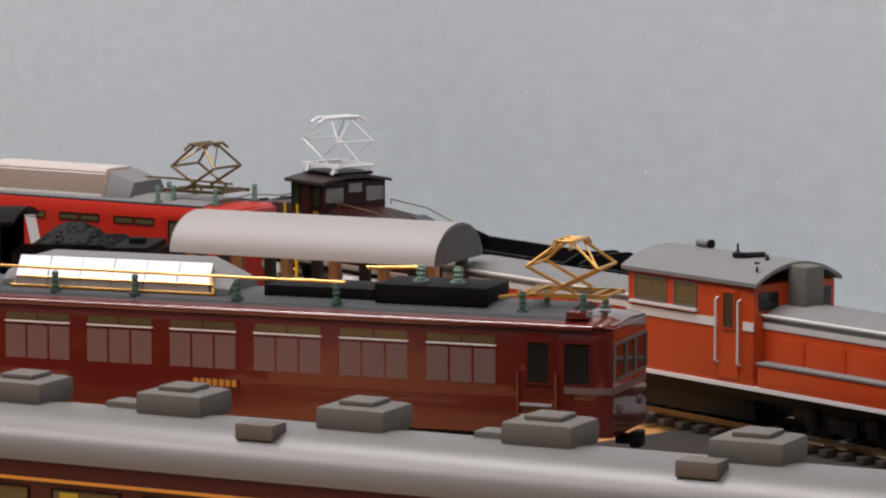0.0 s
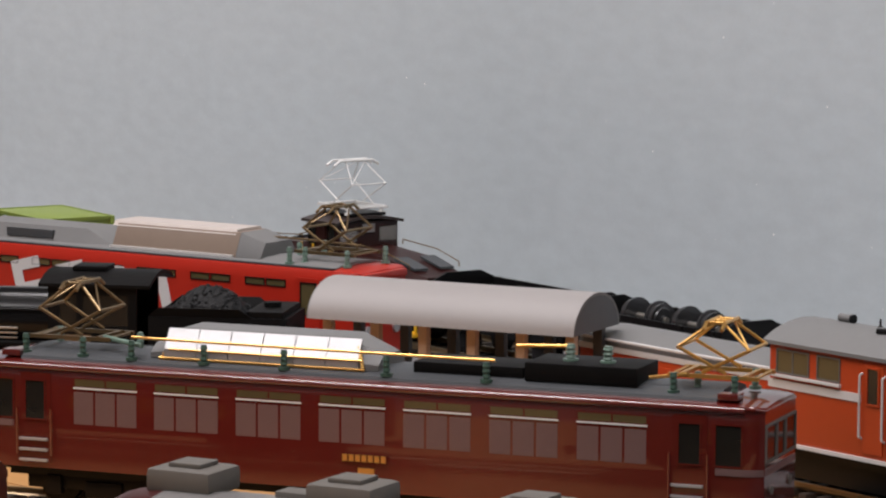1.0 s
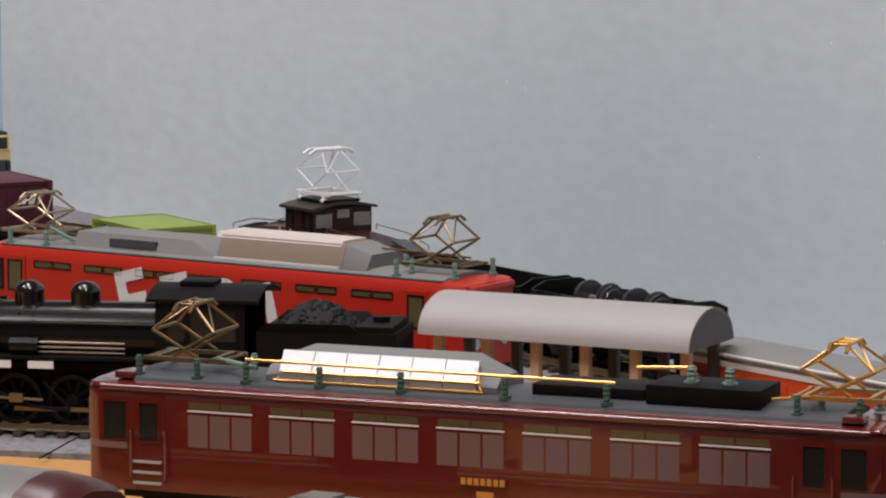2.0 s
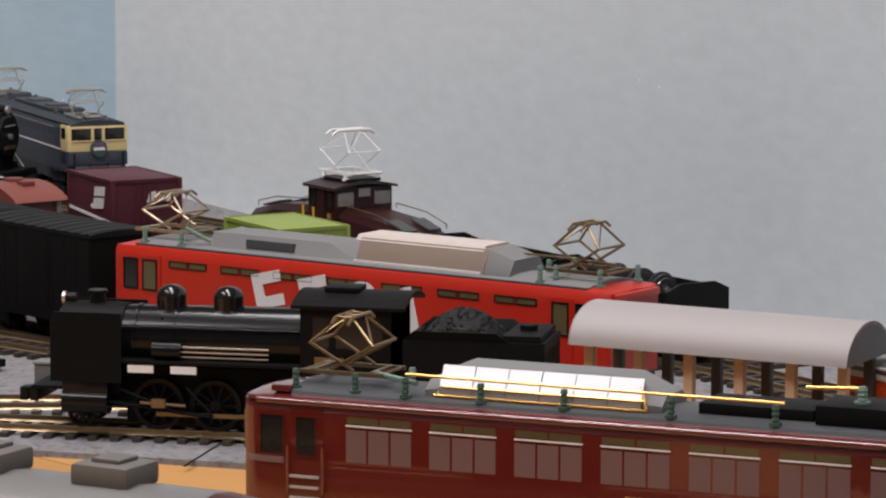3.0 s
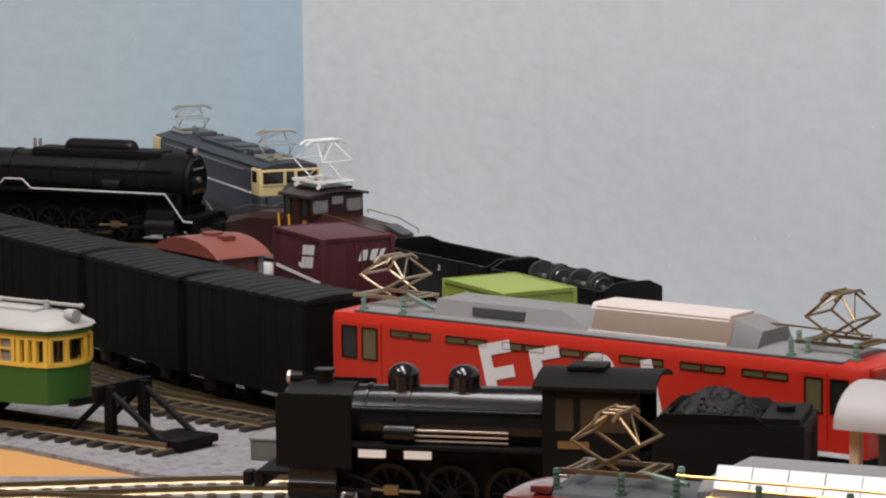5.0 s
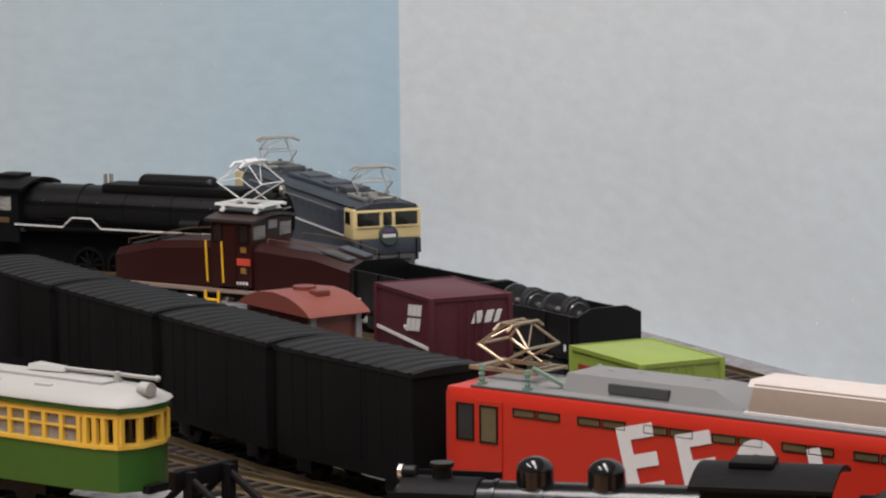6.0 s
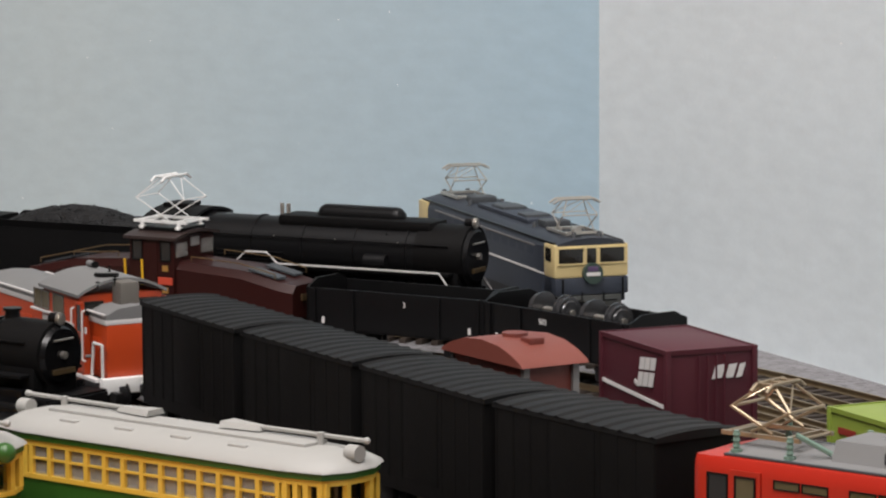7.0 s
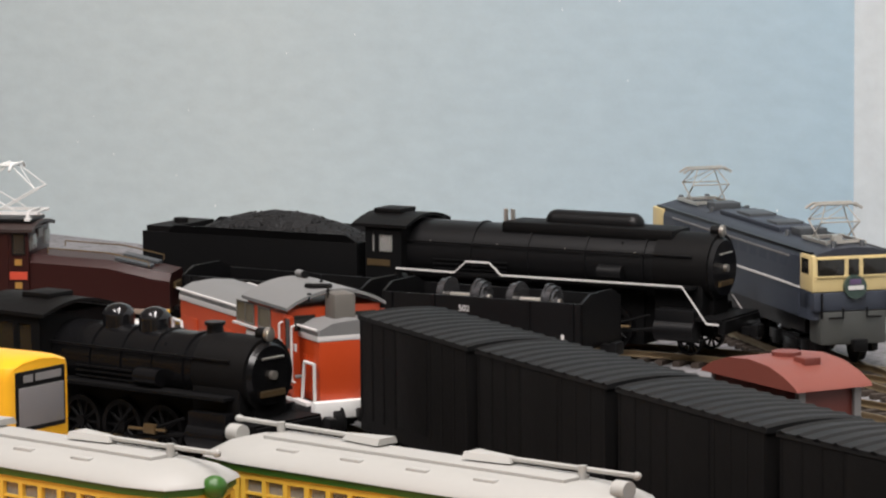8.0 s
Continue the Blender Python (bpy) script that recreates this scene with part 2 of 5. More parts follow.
mat_sheet("ground", "grey stone-textured sheet under the rear tracks", [(-1.9, 0.36), (-0.4617, 0.4112), (-0.2006, 0.4258), (-0.1237, 0.414), (-0.0686, 0.437), (0.0602, 0.4616), (0.24, 0.462), (0.34, 0.452), (0.50, 0.400), (1.5, 0.20), (1.5, 1.1), (-1.9, 1.1)], GROUND)
mat_sheet("ground_strip", "grey stone-textured strip under the front tracks", [(-0.3779, 0.2201), (-0.0389, 0.3441), (0.4599, 0.5075), (0.4445, 0.5542), (-0.039, 0.431), (-0.0948, 0.4283), (-0.1661, 0.3797), (-0.39, 0.2797)], GROUND + 0.3)
# added dark sheet that stands in for the shade beside the orange diesel
bm = B()
extrude(bm, [(330, 190), (312, 335), (345, 440), (500, 388), (1200, 190), (1200, -60)], "z", -5.6, GROUND - 0.4)
solid("shade_sheet", bm, mat("shade_dark_brown", (0.022, 0.017, 0.014), 0.8, vary=0.4, grain=500, bump=0.4), "dark brown sheet standing in for the shade beside the orange diesel", "ground")
for jx, jy, ja in ((-0.062, 0.348, 112), (0.030, 0.378, 112), (-0.155, 0.312, 112)):
    bm = B()
    box(bm, -22, 22, -0.35, 0.35, GROUND + 0.2, GROUND + 0.55)
    solid("ground_joint", bm, MATTBLACK, "dark joint between two stone-textured sheets", "ground", m=pose(jx, jy, 0, 0, 0, ja))
table = thing("table", "pine board table top under the layout", "table", Matrix.Identity(4), "", "structure")
bm = B()
box(bm, -1890, 1490, -320, 1180, -60, -16.2)
part("underlay", bm, WOODM, table, at=pose(0, 0, 0, 0, 0, -14))
for k in range(16):
    bm = B()
    box(bm, -1900, 1500, -330 + k * 95, -330 + k * 95 + 94.2, -16, -6.0, 0.3)
    part("board", bm, WOODM, table, at=pose(0, 0, 0, 0, 0, -14 + 0.001 * k))
bm = B()
box(bm, -4000, 4000, -3000, 2200, -940, -900)
solid("floor", bm, ROOMW, "plain room floor", "floor")
bm = B()
box(bm, -4000, 4000, -3000, 2200, 1500, 1540)
solid("ceiling", bm, ROOMW, "plain room ceiling", "ceiling")
for n, (a, b_, c, d) in {"wall_south": (-4000, 4000, -3040, -3003), "wall_east": (4003, 4040, -3000, 2200), "wall_west": (-4040, -4003, -3000, 2200), "wall_north": (-4000, 4000, 2203, 2240)}.items():
    bm = B()
    box(bm, a, b_, c, d, -900, 1500)
    solid(n, bm, ROOMW, "plain painted room wall", "wall")
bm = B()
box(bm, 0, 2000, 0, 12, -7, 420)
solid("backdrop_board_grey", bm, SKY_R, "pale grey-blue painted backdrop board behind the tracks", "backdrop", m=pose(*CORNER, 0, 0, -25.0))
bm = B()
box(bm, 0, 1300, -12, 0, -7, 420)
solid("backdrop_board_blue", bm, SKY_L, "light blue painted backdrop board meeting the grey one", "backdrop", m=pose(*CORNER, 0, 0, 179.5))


# ---- track ----
def rail_profile():
    return [(-0.9, -2.4), (0.9, -2.4), (0.3, -1.8), (0.25, -0.9), (0.5, -0.6), (0.5, 0), (-0.5, 0), (-0.5, -0.6), (-0.25, -0.9), (-0.3, -1.8)]


def track(pts, label="flexible model track with nickel rails and brown sleepers", spacing=8.0):
    """Track along a line of points in metres; rails swept, sleepers pieces of their own."""
    P = [Vector((x, y, 0)) for x, y in pts]
    top = thing("track", label, "railway track", Matrix.Identity(4), "tracks of the yard", "structure")
    # resample
    dense = []
    for i in range(len(P) - 1):
        p0, p1, p2, p3 = P[max(i - 1, 0)], P[i], P[i + 1], P[min(i + 2, len(P) - 1)]
        n = max(2, int((p2 - p1).length / 0.012))
        for k in range(n):
            u = k / n
            dense.append(0.5 * ((2 * p1) + (p2 - p0) * u + (2 * p0 - 5 * p1 + 4 * p2 - p3) * u * u + (3 * p1 - p0 - 3 * p2 + p3) * u ** 3))
    dense.append(P[-1])
    tan = [(dense[min(i + 1, len(dense) - 1)] - dense[max(i - 1, 0)]).normalized() for i in range(len(dense))]
    for side in (-1, 1):
        secs = []
        for p, t in zip(dense, tan):
            nrm = Vector((-t.y, t.x, 0))
            c = p + nrm * side * 0.00895
            secs.append([((c + nrm * u * MM) * 1000 + Vector((0, 0, v)))[:] for u, v in rail_profile()])
        bm = B()
        loft(bm, secs)
        part("rail", bm, RAIL, top)
    length, spots = 0.0, []
    for i in range(len(dense) - 1):
        seg = (dense[i + 1] - dense[i]).length
        while len(spots) * spacing * MM < length + seg:
            u = (len(spots) * spacing * MM - length) / seg
            spots.append((dense[i].lerp(dense[i + 1], u), math.degrees(math.atan2(tan[i].y, tan[i].x))))
        length += seg
    for p, a in spots:
        share("sleeper", SLEEPER_MESH, top, pose(p.x, p.y, 0, 0, 0, a))
    return top


_bm = B()
box(_bm, -1.6, 1.6, -15, 15, GROUND - 0.2, -2.2, 0.3)
SLEEPER_MESH = mesh_of("sleeper", _bm, SLEEPER)


# ---- shared vehicle pieces ----
def wheelset(parent, x, r=6.0, spoke=False, name="wheel"):
    for s in (-1, 1):
        bm = B()
        cyl(bm, (x, s * 7.2, r), (x, s * 9.8, r), r, seg=24)
        cyl(bm, (x, s * 6.4, r), (x, s * 7.2, r), r + 0.8, seg=24)
        cyl(bm, (x, s * 9.8, r), (x, s * 10.6, r), r * 0.3, seg=12)
        part(name, bm, BLACK, parent)


def bogie(parent, x, base=30.0, r=6.0, name="bogie", m=BLACK):
    bm = B()
    for s in (-1, 1):
        box(bm, x - base / 2 - 9, x + base / 2 + 9, s * 12 - 1.5, s * 12 + 1.5, 5, 9, 0.5)
        for k in (-1, 1):
            box(bm, x + k * base / 2 - 2.5, x + k * base / 2 + 2.5, s * 13.5 - 1.5, s * 13.5 + 1.5, 3.5, 9.5, 0.6)
        box(bm, x - 6, x + 6, s * 13 - 1.5, s * 13 + 1.5, 3, 8, 0.6)
    box(bm, x - 5, x + 5, -12, 12, 6, 10)
    b = part(name, bm, m, parent)
    for k in (-1, 1):
        wheelset(b, x + k * base / 2, r)


def coupler(parent, x, d):
    bm = B()
    box(bm, min(x, x + d * 7), max(x, x + d * 7), -1.6, 1.6, 8, 11, 0.4)
    box(bm, x + d * 6 - 1.5, x + d * 6 + 1.5, -3, 3, 7.2, 12, 0.6)
    part("coupler", bm, BLACK, parent)


def pantograph(parent, x, z, wire, raised=0.3, span=24.0, wide=19.0, thick=1.0):
    """Diamond pantograph: base, two lower and two upper arms a side, and a collector head."""
    bm = B()
    for s in (-1, 1):
        box(bm, x - 13, x + 13, s * 8 - 0.6, s * 8 + 0.6, z, z + 1.2)
        box(bm, x + s * 9 - 0.6, x + s * 9 + 0.6, -8, 8, z + 0.2, z + 1.4)
        cyl(bm, (x - 12 * s, -8, z + 0.7), (x - 12 * s, 8, z + 0.7), 0.5, seg=6)
    p = part("pantograph", bm, wire, parent, "")
    h1, h2 = z + 2 + 20 * raised * 0.5, z + 2 + 20 * raised
    reach = span / 2 * (1.15 - 0.55 * raised)
    for s in (-1, 1):
        for k in (-1, 1):
            bm = B()
            rods(bm, [(x - k * 3.5, s * 7.5, z + 1.5), (x + k * reach, s * 8.2, h1)], 0.52 * thick)
            part("lower_arm", bm, wire, p)
            bm = B()
            rods(bm, [(x + k * reach, s * 8.2, h1), (x + k * 2.0, s * 4.5, h2)], 0.45 * thick)
            part("upper_arm", bm, wire, p)
    for k in (-1, 1):
        bm = B()
        rods(bm, [(x + k * reach, -8.4, h1), (x + k * reach, 8.4, h1)], 0.5 * thick)
        part("knee_bar", bm, wire, p)
        bm = B()
        rods(bm, [(x + k * reach, -8.2, h1), (x + k * 2.0, 4.5, h2)], 0.3 * thick)
        part("stay", bm, wire, p)
    bm = B()
    for k in (-1, 1):
        rods(bm, [(x + k * 2.6, -wide / 2, h2 - 1.2), (x + k * 2.6, -wide / 2 + 3, h2 + 0.6), (x + k * 2.6, wide / 2 - 3, h2 + 0.6), (x + k * 2.6, wide / 2, h2 - 1.2)], 0.55)
    for s in (-1, 0, 1):
        rods(bm, [(x - 2.6, s * 5, h2 + 0.4), (x + 2.6, s * 5, h2 + 0.4)], 0.45)
    part("collector_head", bm, wire, p)
    return p


def insulator(parent, x, y, z, h=6.0, m=None, r=1.3):
    bm = B()
    cyl(bm, (x, y, z), (x, y, z + h), r * 0.75, seg=10)
    for k in range(3):
        zz = z + h * (0.25 + 0.27 * k)
        cyl(bm, (x, y, zz), (x, y, zz + h * 0.13), r, r * 0.8, seg=10)
    cyl(bm, (x, y, z - 0.2), (x, y, z + 0.8), r * 1.5, seg=10)
    part("insulator", bm, m or GREEN_INS, parent)


def pane(parent, x0, x1, z0, z1, y, m, frame=None, bev=0.6, name="window", thick=0.5):
    """A side window at y (outer face), facing -y or +y: raised frame round a glazed pane."""
    s = -1 if y < 0 else 1
    bm = B()
    ya, yb = sorted((y - s * 0.8, y + s * 0.05))
    box(bm, x0, x1, ya, yb, z0, z1)
    w = part(name, bm, m, parent)
    if frame:
        t = thick
        bm = B()
        ya, yb = sorted((y - s * 0.3, y + s * 0.35))
        for a, b_, c, d in ((x0 - t, x1 + t, z0 - t, z0), (x0 - t, x1 + t, z1, z1 + t), (x0 - t, x0, z0, z1), (x1, x1 + t, z0, z1)):
            box(bm, a, b_, ya, yb, c, d)
        part("window_frame", bm, frame, w)
    return w


def shell(half, L, z0, zs, edge, crown, nose=0.0, drop=0.0):
    """Sections of a carbody along x: half width, side height zs, roof edge height and crown."""
    def sec(x, w, dz=0.0):
        k = w / half
        pts = [(-half * k, z0), (-half * k, zs), (-half * k * 0.985, zs + (edge - zs) * 0.55), (-half * k * 0.93, edge - dz * 0.3),
               (-half * k * 0.6, edge + (crown - edge) * 0.72 - dz), (0, crown - dz), (half * k * 0.6, edge + (crown - edge) * 0.72 - dz),
               (half * k * 0.93, edge - dz * 0.3), (half * k * 0.985, zs + (edge - zs) * 0.55), (half * k, zs), (half * k, z0)]
        return [(x, y, z) for y, z in pts]
    n = nose or 0.01
    return [sec(-L / 2, half * 0.86, drop), sec(-L / 2 + n * 0.4, half * 0.95, drop * 0.6), sec(-L / 2 + n, half, drop * 0.2), sec(-L / 2 + n * 3, half),
            sec(L / 2 - n * 3, half), sec(L / 2 - n, half, drop * 0.2), sec(L / 2 - n * 0.4, half * 0.95, drop * 0.6), sec(L / 2, half * 0.86, drop)]


# ---- red electric locomotive with large white lettering ----
def red_loco():
    t = thing("electric_locomotive", "bright red electric locomotive model with big white slanted lettering", "locomotive", place(0.0, 0.518, 0) @ Matrix.Diagonal((1.023, 1, 1, 1)))
    bm = B()
    loft(bm, shell(18, 222, 13, 39, 44.0, 45.2, 4, 1.5))
    part("body", bm, RED, t)
    bm = B()
    loft(bm, [[(x, y, z) for y, z in ((-14.5, 43.6), (-14.5, 44.7), (-8, 46.0), (0, 46.4), (8, 46.0), (14.5, 44.7), (14.5, 43.6))] for x in (-101, 101)])
    part("roof", bm, GREYROOF, t, "matt grey roof panel")
    for s in (-1, 1):
        for i in range(7):
            c = -74 + 24.5 * i
            for k in (-1, 1):
                pane(t, c + k * 4.6 - 4.0, c + k * 4.6 + 4.0, 37.3, 39.4, s * 18, GLASS_O, BLACK, thick=0.3)
        for d in (-1, 1):
            pane(t, d * 92 - 3, d * 92 + 3, 28, 39, s * 18.5, GLASS_O, BLACK, name="door_window")
            pane(t, d * 101.5 - 3, d * 101.5 + 3, 28, 39, s * 18, GLASS_D, BLACK)
            bm = B()
            box(bm, d * 92 - 5, d * 92 + 5, s * 18.2 - 0.25, s * 18.2 + 0.25, 15, 41)
            part("cab_door", bm, RED, t)
        bm = B()
        box(bm, -108, 108, s * 17.9 - 0.4, s * 17.9 + 0.4, 13.0, 14.6)
        part("skirt_line", bm, WHITE, t, "white line along the skirt")
        bm = B()
        box(bm, -101, 101, s * 15.2 - 0.7, s * 15.2 + 0.7, 44.2, 44.9, 0.2)
        part("rain_gutter", bm, DARKROOF, t, "dark line along the roof edge")
    for d in (-1, 1):
        bm = B()
        for k in (-1, 1):
            box(bm, d * 109.5 - 1, d * 109.5 + 1, k * 7.5 - 5.5, k * 7.5 + 5.5, 30, 40, 0.5)
        part("windscreen", bm, GLASS_D, t)
        bm = B()
        box(bm, d * 108 - 3, d * 108 + 5, -14, 14, 40.3, 43.2, 0.8)
        part("sun_visor", bm, RED, t)
        bm = B()
        for k in (-1, 1):
            cyl(bm, (d * 108, k * 9, 22), (d * 111.8, k * 9, 22), 2, seg=14)
        part("headlight", bm, SILVER, t)
        bogie(t, d * 76, 30, 6.5)
        coupler(t, d * 111, d)
        bm = B()
        box(bm, d * 105 - 5, d * 105 + 5, -16, 16, 5, 13, 0.8)
        part("snow_plough", bm, BLACK, t)
    bogie(t, 0, 30, 6.5)
    bm = B()
    box(bm, -105, 105, -15, 15, 10, 13)
    part("underframe", bm, BLACK, t)
    for ch, x in (("E", -33), ("F", -12), ("8", 10), ("1", 31)):
        lettering("letter", ch, 30.5, WHITE, t, mm(x, -18.25, 18.0, 90, 0, 0) @ pose(0, 0, 0, 0, 0, 14), 0.0, 0.1, "large white slanted painted character").data.offset = 0.0008
    bm = B()
    box(bm, 20, 33, -18.45, -18.1, 17.0, 20.5)
    part("letter_foot", bm, WHITE, t)
    # roof gear
    bm = B()
    loft(bm, [[(-69 + e, y, z) for y, z in ((-11, 45), (-8.5, 51), (8.5, 51), (11, 45))] for e in (0,)] + [[(x, y, z) for y, z in ((-11, 45), (-8.5, 51), (8.5, 51), (11, 45))] for x in (-15,)] + [[(-4, y, z) for y, z in ((-11, 45), (-9.5, 46), (9.5, 46), (11, 45))]])
    r = part("resistor_box", bm, GREYROOF, t, "grey roof equipment box")
    bm = B()
    box(bm, -52, -30, -10.9, -9.5, 46.5, 49.5)
    part("grille", bm, DARKROOF, r)
    bm = B()
    A = ((-11.5, 45), (-11.5, 46.5), (-8, 54.2), (8, 54.2), (11.5, 46.5), (11.5, 45))
    loft(bm, [[(-1, y, z) for y, z in A], [(55, y, z) for y, z in A]])
    c = part("cooler", bm, TAN, t, "tan-sided roof cooler with a pale ridge")
    # ridge: pale colour carries the light on the cooler's top
    bm = B()
    loft(bm, [[(-3, y, z) for y, z in ((-8.6, 53.2), (-7, 55.2), (7, 55.2), (8.6, 53.2))], [(53, y, z) for y, z in ((-8.6, 53.2), (-7, 55.2), (7, 55.2), (8.6, 53.2))]])
    part("ridge", bm, mat("lit_ridge_tone", (0.52, 0.46, 0.42), 0.5), c, "ridge of the cooler, coloured pale as lit from above")
    bm = B()
    loft(bm, [[(55.2, y, z) for y, z in A], [(66, y, z) for y, z in ((-11.5, 45), (-11.5, 45.5), (-8, 51), (8, 51), (11.5, 45.5), (11.5, 45))]])
    part("end_cap", bm, GREYROOF, c)
    bm = B()
    box(bm, -2, 54, -12.2, -11.4, 45.3, 46.2)
    part("rib", bm, WHITE, c)
    pantograph(t, -94, 48.6, PALEBRONZE, 0.62, 24)
    pantograph(t, 92, 48.5, BRONZE, 0.74, 25)
    for x, y in ((-99, -12.5), (-97, 10), (-81, -13), (-70, 10), (-60, 2), (-50, 4), (-26, 5), (80, -13), (78, 12), (84, -9), (103, -10), (106, 10), (74, 2)):
        insulator(t, x, y, 45, 6.0, GREEN_INS, 1.15)
    bm = B()
    rods(bm, [(-79, -13, 52), (-70, -9, 47)], 0.8)
    part("switch_arm", bm, GREEN_INS, t)
    bm = B()
    rods(bm, [(60, 4, 52), (76, 2, 52.2), (102, 2, 51.5)], 0.4)
    part("conductor_bar", bm, BRONZE, t)


red_loco()


# ---- maroon electric locomotive with louvred sides ----
def maroon_loco():
    t = thing("electric_locomotive", "glossy maroon electric locomotive model with louvred side windows", "locomotive", place(0.2555, 0.3067, 12.2) @ Matrix.Diagonal((1.036, 1, 1, 1)))
    bm = B()
    loft(bm, shell(18, 240, 12, 40, 44.0, 45.6, 5, 1.2))
    part("body", bm, MAROON, t)
    bm = B()
    loft(bm, [[(x, y, z) for y, z in ((-14.8, 44.0), (-14.2, 45.4), (-8, 47.0), (0, 47.5), (8, 47.0), (14.2, 45.4), (14.8, 44.0))] for x in (-106, 106)])
    part("roof", bm, DARKROOF, t, "dark slate-grey roof panel")
    for s in (-1, 1):
        for i in range(7):
            x = -87.2 + 25.7 * i
            for j in range(3):
                w = pane(t, x + j * 6.9, x + j * 6.9 + 6.2, 26.0, 35.8, s * 18, PINKGREY, None, name="louvre_panel")
                bm = B()
                for k in range(9):
                    box(bm, x + j * 6.9 + 0.2, x + j * 6.9 + 6.0, *sorted((s * 18.0, s * 18.09)), 26.6 + k * 1.03, 27.2 + k * 1.03)
                part("louvre", bm, PINKGREY, w)
            for j in range(2):
                pane(t, x + 0.3 + j * 10.1, x + 9.9 + j * 10.1, 37.5, 39.6, s * 18, GLASS_O, None, name="transom_window")
            bm = B()
            box(bm, x, x + 20.3, *sorted((s * 17.9, s * 18.35)), 36.7, 37.15)
            part("window_bar", bm, WHITEMETAL, t, "pale window bar")
        bm = B()
        cyl(bm, (-115, s * 18.0, 42.9), (115, s * 18.0, 42.9), 1.0, seg=16)
        part("rain_gutter", bm, MAROON, t)
        for d in (-1, 1):
            pane(t, d * 99.5 - 3, d * 99.5 + 3, 27, 38.5, s * 18.4, GLASS_D, MAROON, name="door_window")
            pane(t, d * 110.5 - 3.6, d * 110.5 + 3.6, 27, 38.5, s * 18, GLASS_D, MAROON)
            bm = B()
            box(bm, d * 99.5 - 5, d * 99.5 + 5, *sorted((s * 17.9, s * 18.3)), 14, 41)
            part("cab_door", bm, MAROON, t)
            bm = B()
            for x in (-5.5, 5.5):
                rods(bm, [(d * 99.5 + x, s * 19.2, 16), (d * 99.5 + x, s * 19.2, 30)], 0.4)
            part("handrail", bm, MAROON, t)
            bm = B()
            for k in range(3):
                box(bm, d * 99.5 - 5, d * 99.5 + 4, *sorted((s * 17.9, s * 19.2)), 14 + k * 3.2, 14.7 + k * 3.2)
            part("step", bm, SILVER, t)
    bm = B()
    box(bm, -3, 11, -18.6, -18.0, 20.6, 23.2)
    plate = part("name_plate", bm, MAROON, t, "plate with raised brass characters")
    bm = B()
    for k in range(7):
        box(bm, -2.6 + k * 1.95, -1.2 + k * 1.95, -18.85, -18.5, 20.9, 22.9)
    part("plate_mark", bm, GOLD, plate)
    bm = B()
    box(bm, 2, 7, -18.5, -18.0, 17.2, 19.0)
    part("works_plate", bm, GOLD, t)
    for d in (-1.02, 1.02):
        for y0, y1 in ((-14.6, -5.2), (-3.6, 3.6), (5.2, 14.6)):
            bm = B()
            box(bm, *sorted((d * 116.4, d * 117.75)), y0, y1, 28.5, 38.0)
            w = part("windscreen", bm, GLASS_D, t)
            bm = B()
            for a, b_, c, e in ((y0 - 0.7, y1 + 0.7, 27.8, 28.5), (y0 - 0.7, y1 + 0.7, 38.0, 38.7), (y0 - 0.7, y0, 28.5, 38.0), (y1, y1 + 0.7, 28.5, 38.0)):
                box(bm, *sorted((d * 116.6, d * 118.1)), a, b_, c, e)
            part("window_frame", bm, VENTGREY, w, "grey windscreen frame")
        for k in (-1, 1):
            bm = B()
            cyl(bm, (d * 116, k * 9.5, 19.5), (d * 118.2, k * 9.5, 19.5), 1.4, seg=14)
            part("headlight", bm, VENTGREY, t)
        bm = B()
        rim = [(105, 18.4), (112, 18.4), (115.2, 17.5), (117.2, 16.2), (118.0, 14.6), (118.0, -14.6), (117.2, -16.2), (115.2, -17.5), (112, -18.4), (105, -18.4)]
        loft(bm, [[(d * x, y, 24.3), (d * x, y, 26.2), (d * (x - 1.0), y * 0.94, 26.2), (d * (x - 1.0), y * 0.94, 24.3)] for x, y in rim])
        part("front_band", bm, PINKGREY, t, "pale band across the cab front")
        bm = B()
        rods(bm, [(d * 111, -18.2, 43.4), (d * 115.4, -17.2, 43.2), (d * 117.4, -15, 42.6), (d * 117.6, 15, 42.6), (d * 115.4, 17.2, 43.2), (d * 111, 18.2, 43.4)], 0.5)
        part("rain_gutter", bm, MAROON, t)
        bm = B()
        box(bm, d * 107 - 3, d * 107 + 3, -15, -9, 45, 47, 0.5)
        part("whistle_box", bm, MAROON, t)
        bogie(t, d * 78, 32, 6.5)
        coupler(t, d * 114, math.copysign(1, d))
    bogie(t, 0, 32, 6.5)
    bm = B()
    box(bm, -110, 110, -14, 14, 9, 12)
    part("underframe", bm, BLACK, t)
    # cooler: silver louvred hood with chamfered ends and a gilt rim
    A = ((-10.5, 46.5), (-10.5, 49), (-6.5, 55.5), (6.5, 55.5), (10.5, 49), (10.5, 46.5))
    E_ = ((-10.5, 46.5), (-10.5, 48), (-6.5, 50.5), (6.5, 50.5), (10.5, 48), (10.5, 46.5))
    bm = B()
    loft(bm, [[(-66, y, z) for y, z in E_], [(-57, y, z) for y, z in A], [(-6, y, z) for y, z in A], [(5, y, z) for y, z in E_]])
    c = part("cooler", bm, GREYROOF, t, "silver-sided roof cooler with gilt rims")
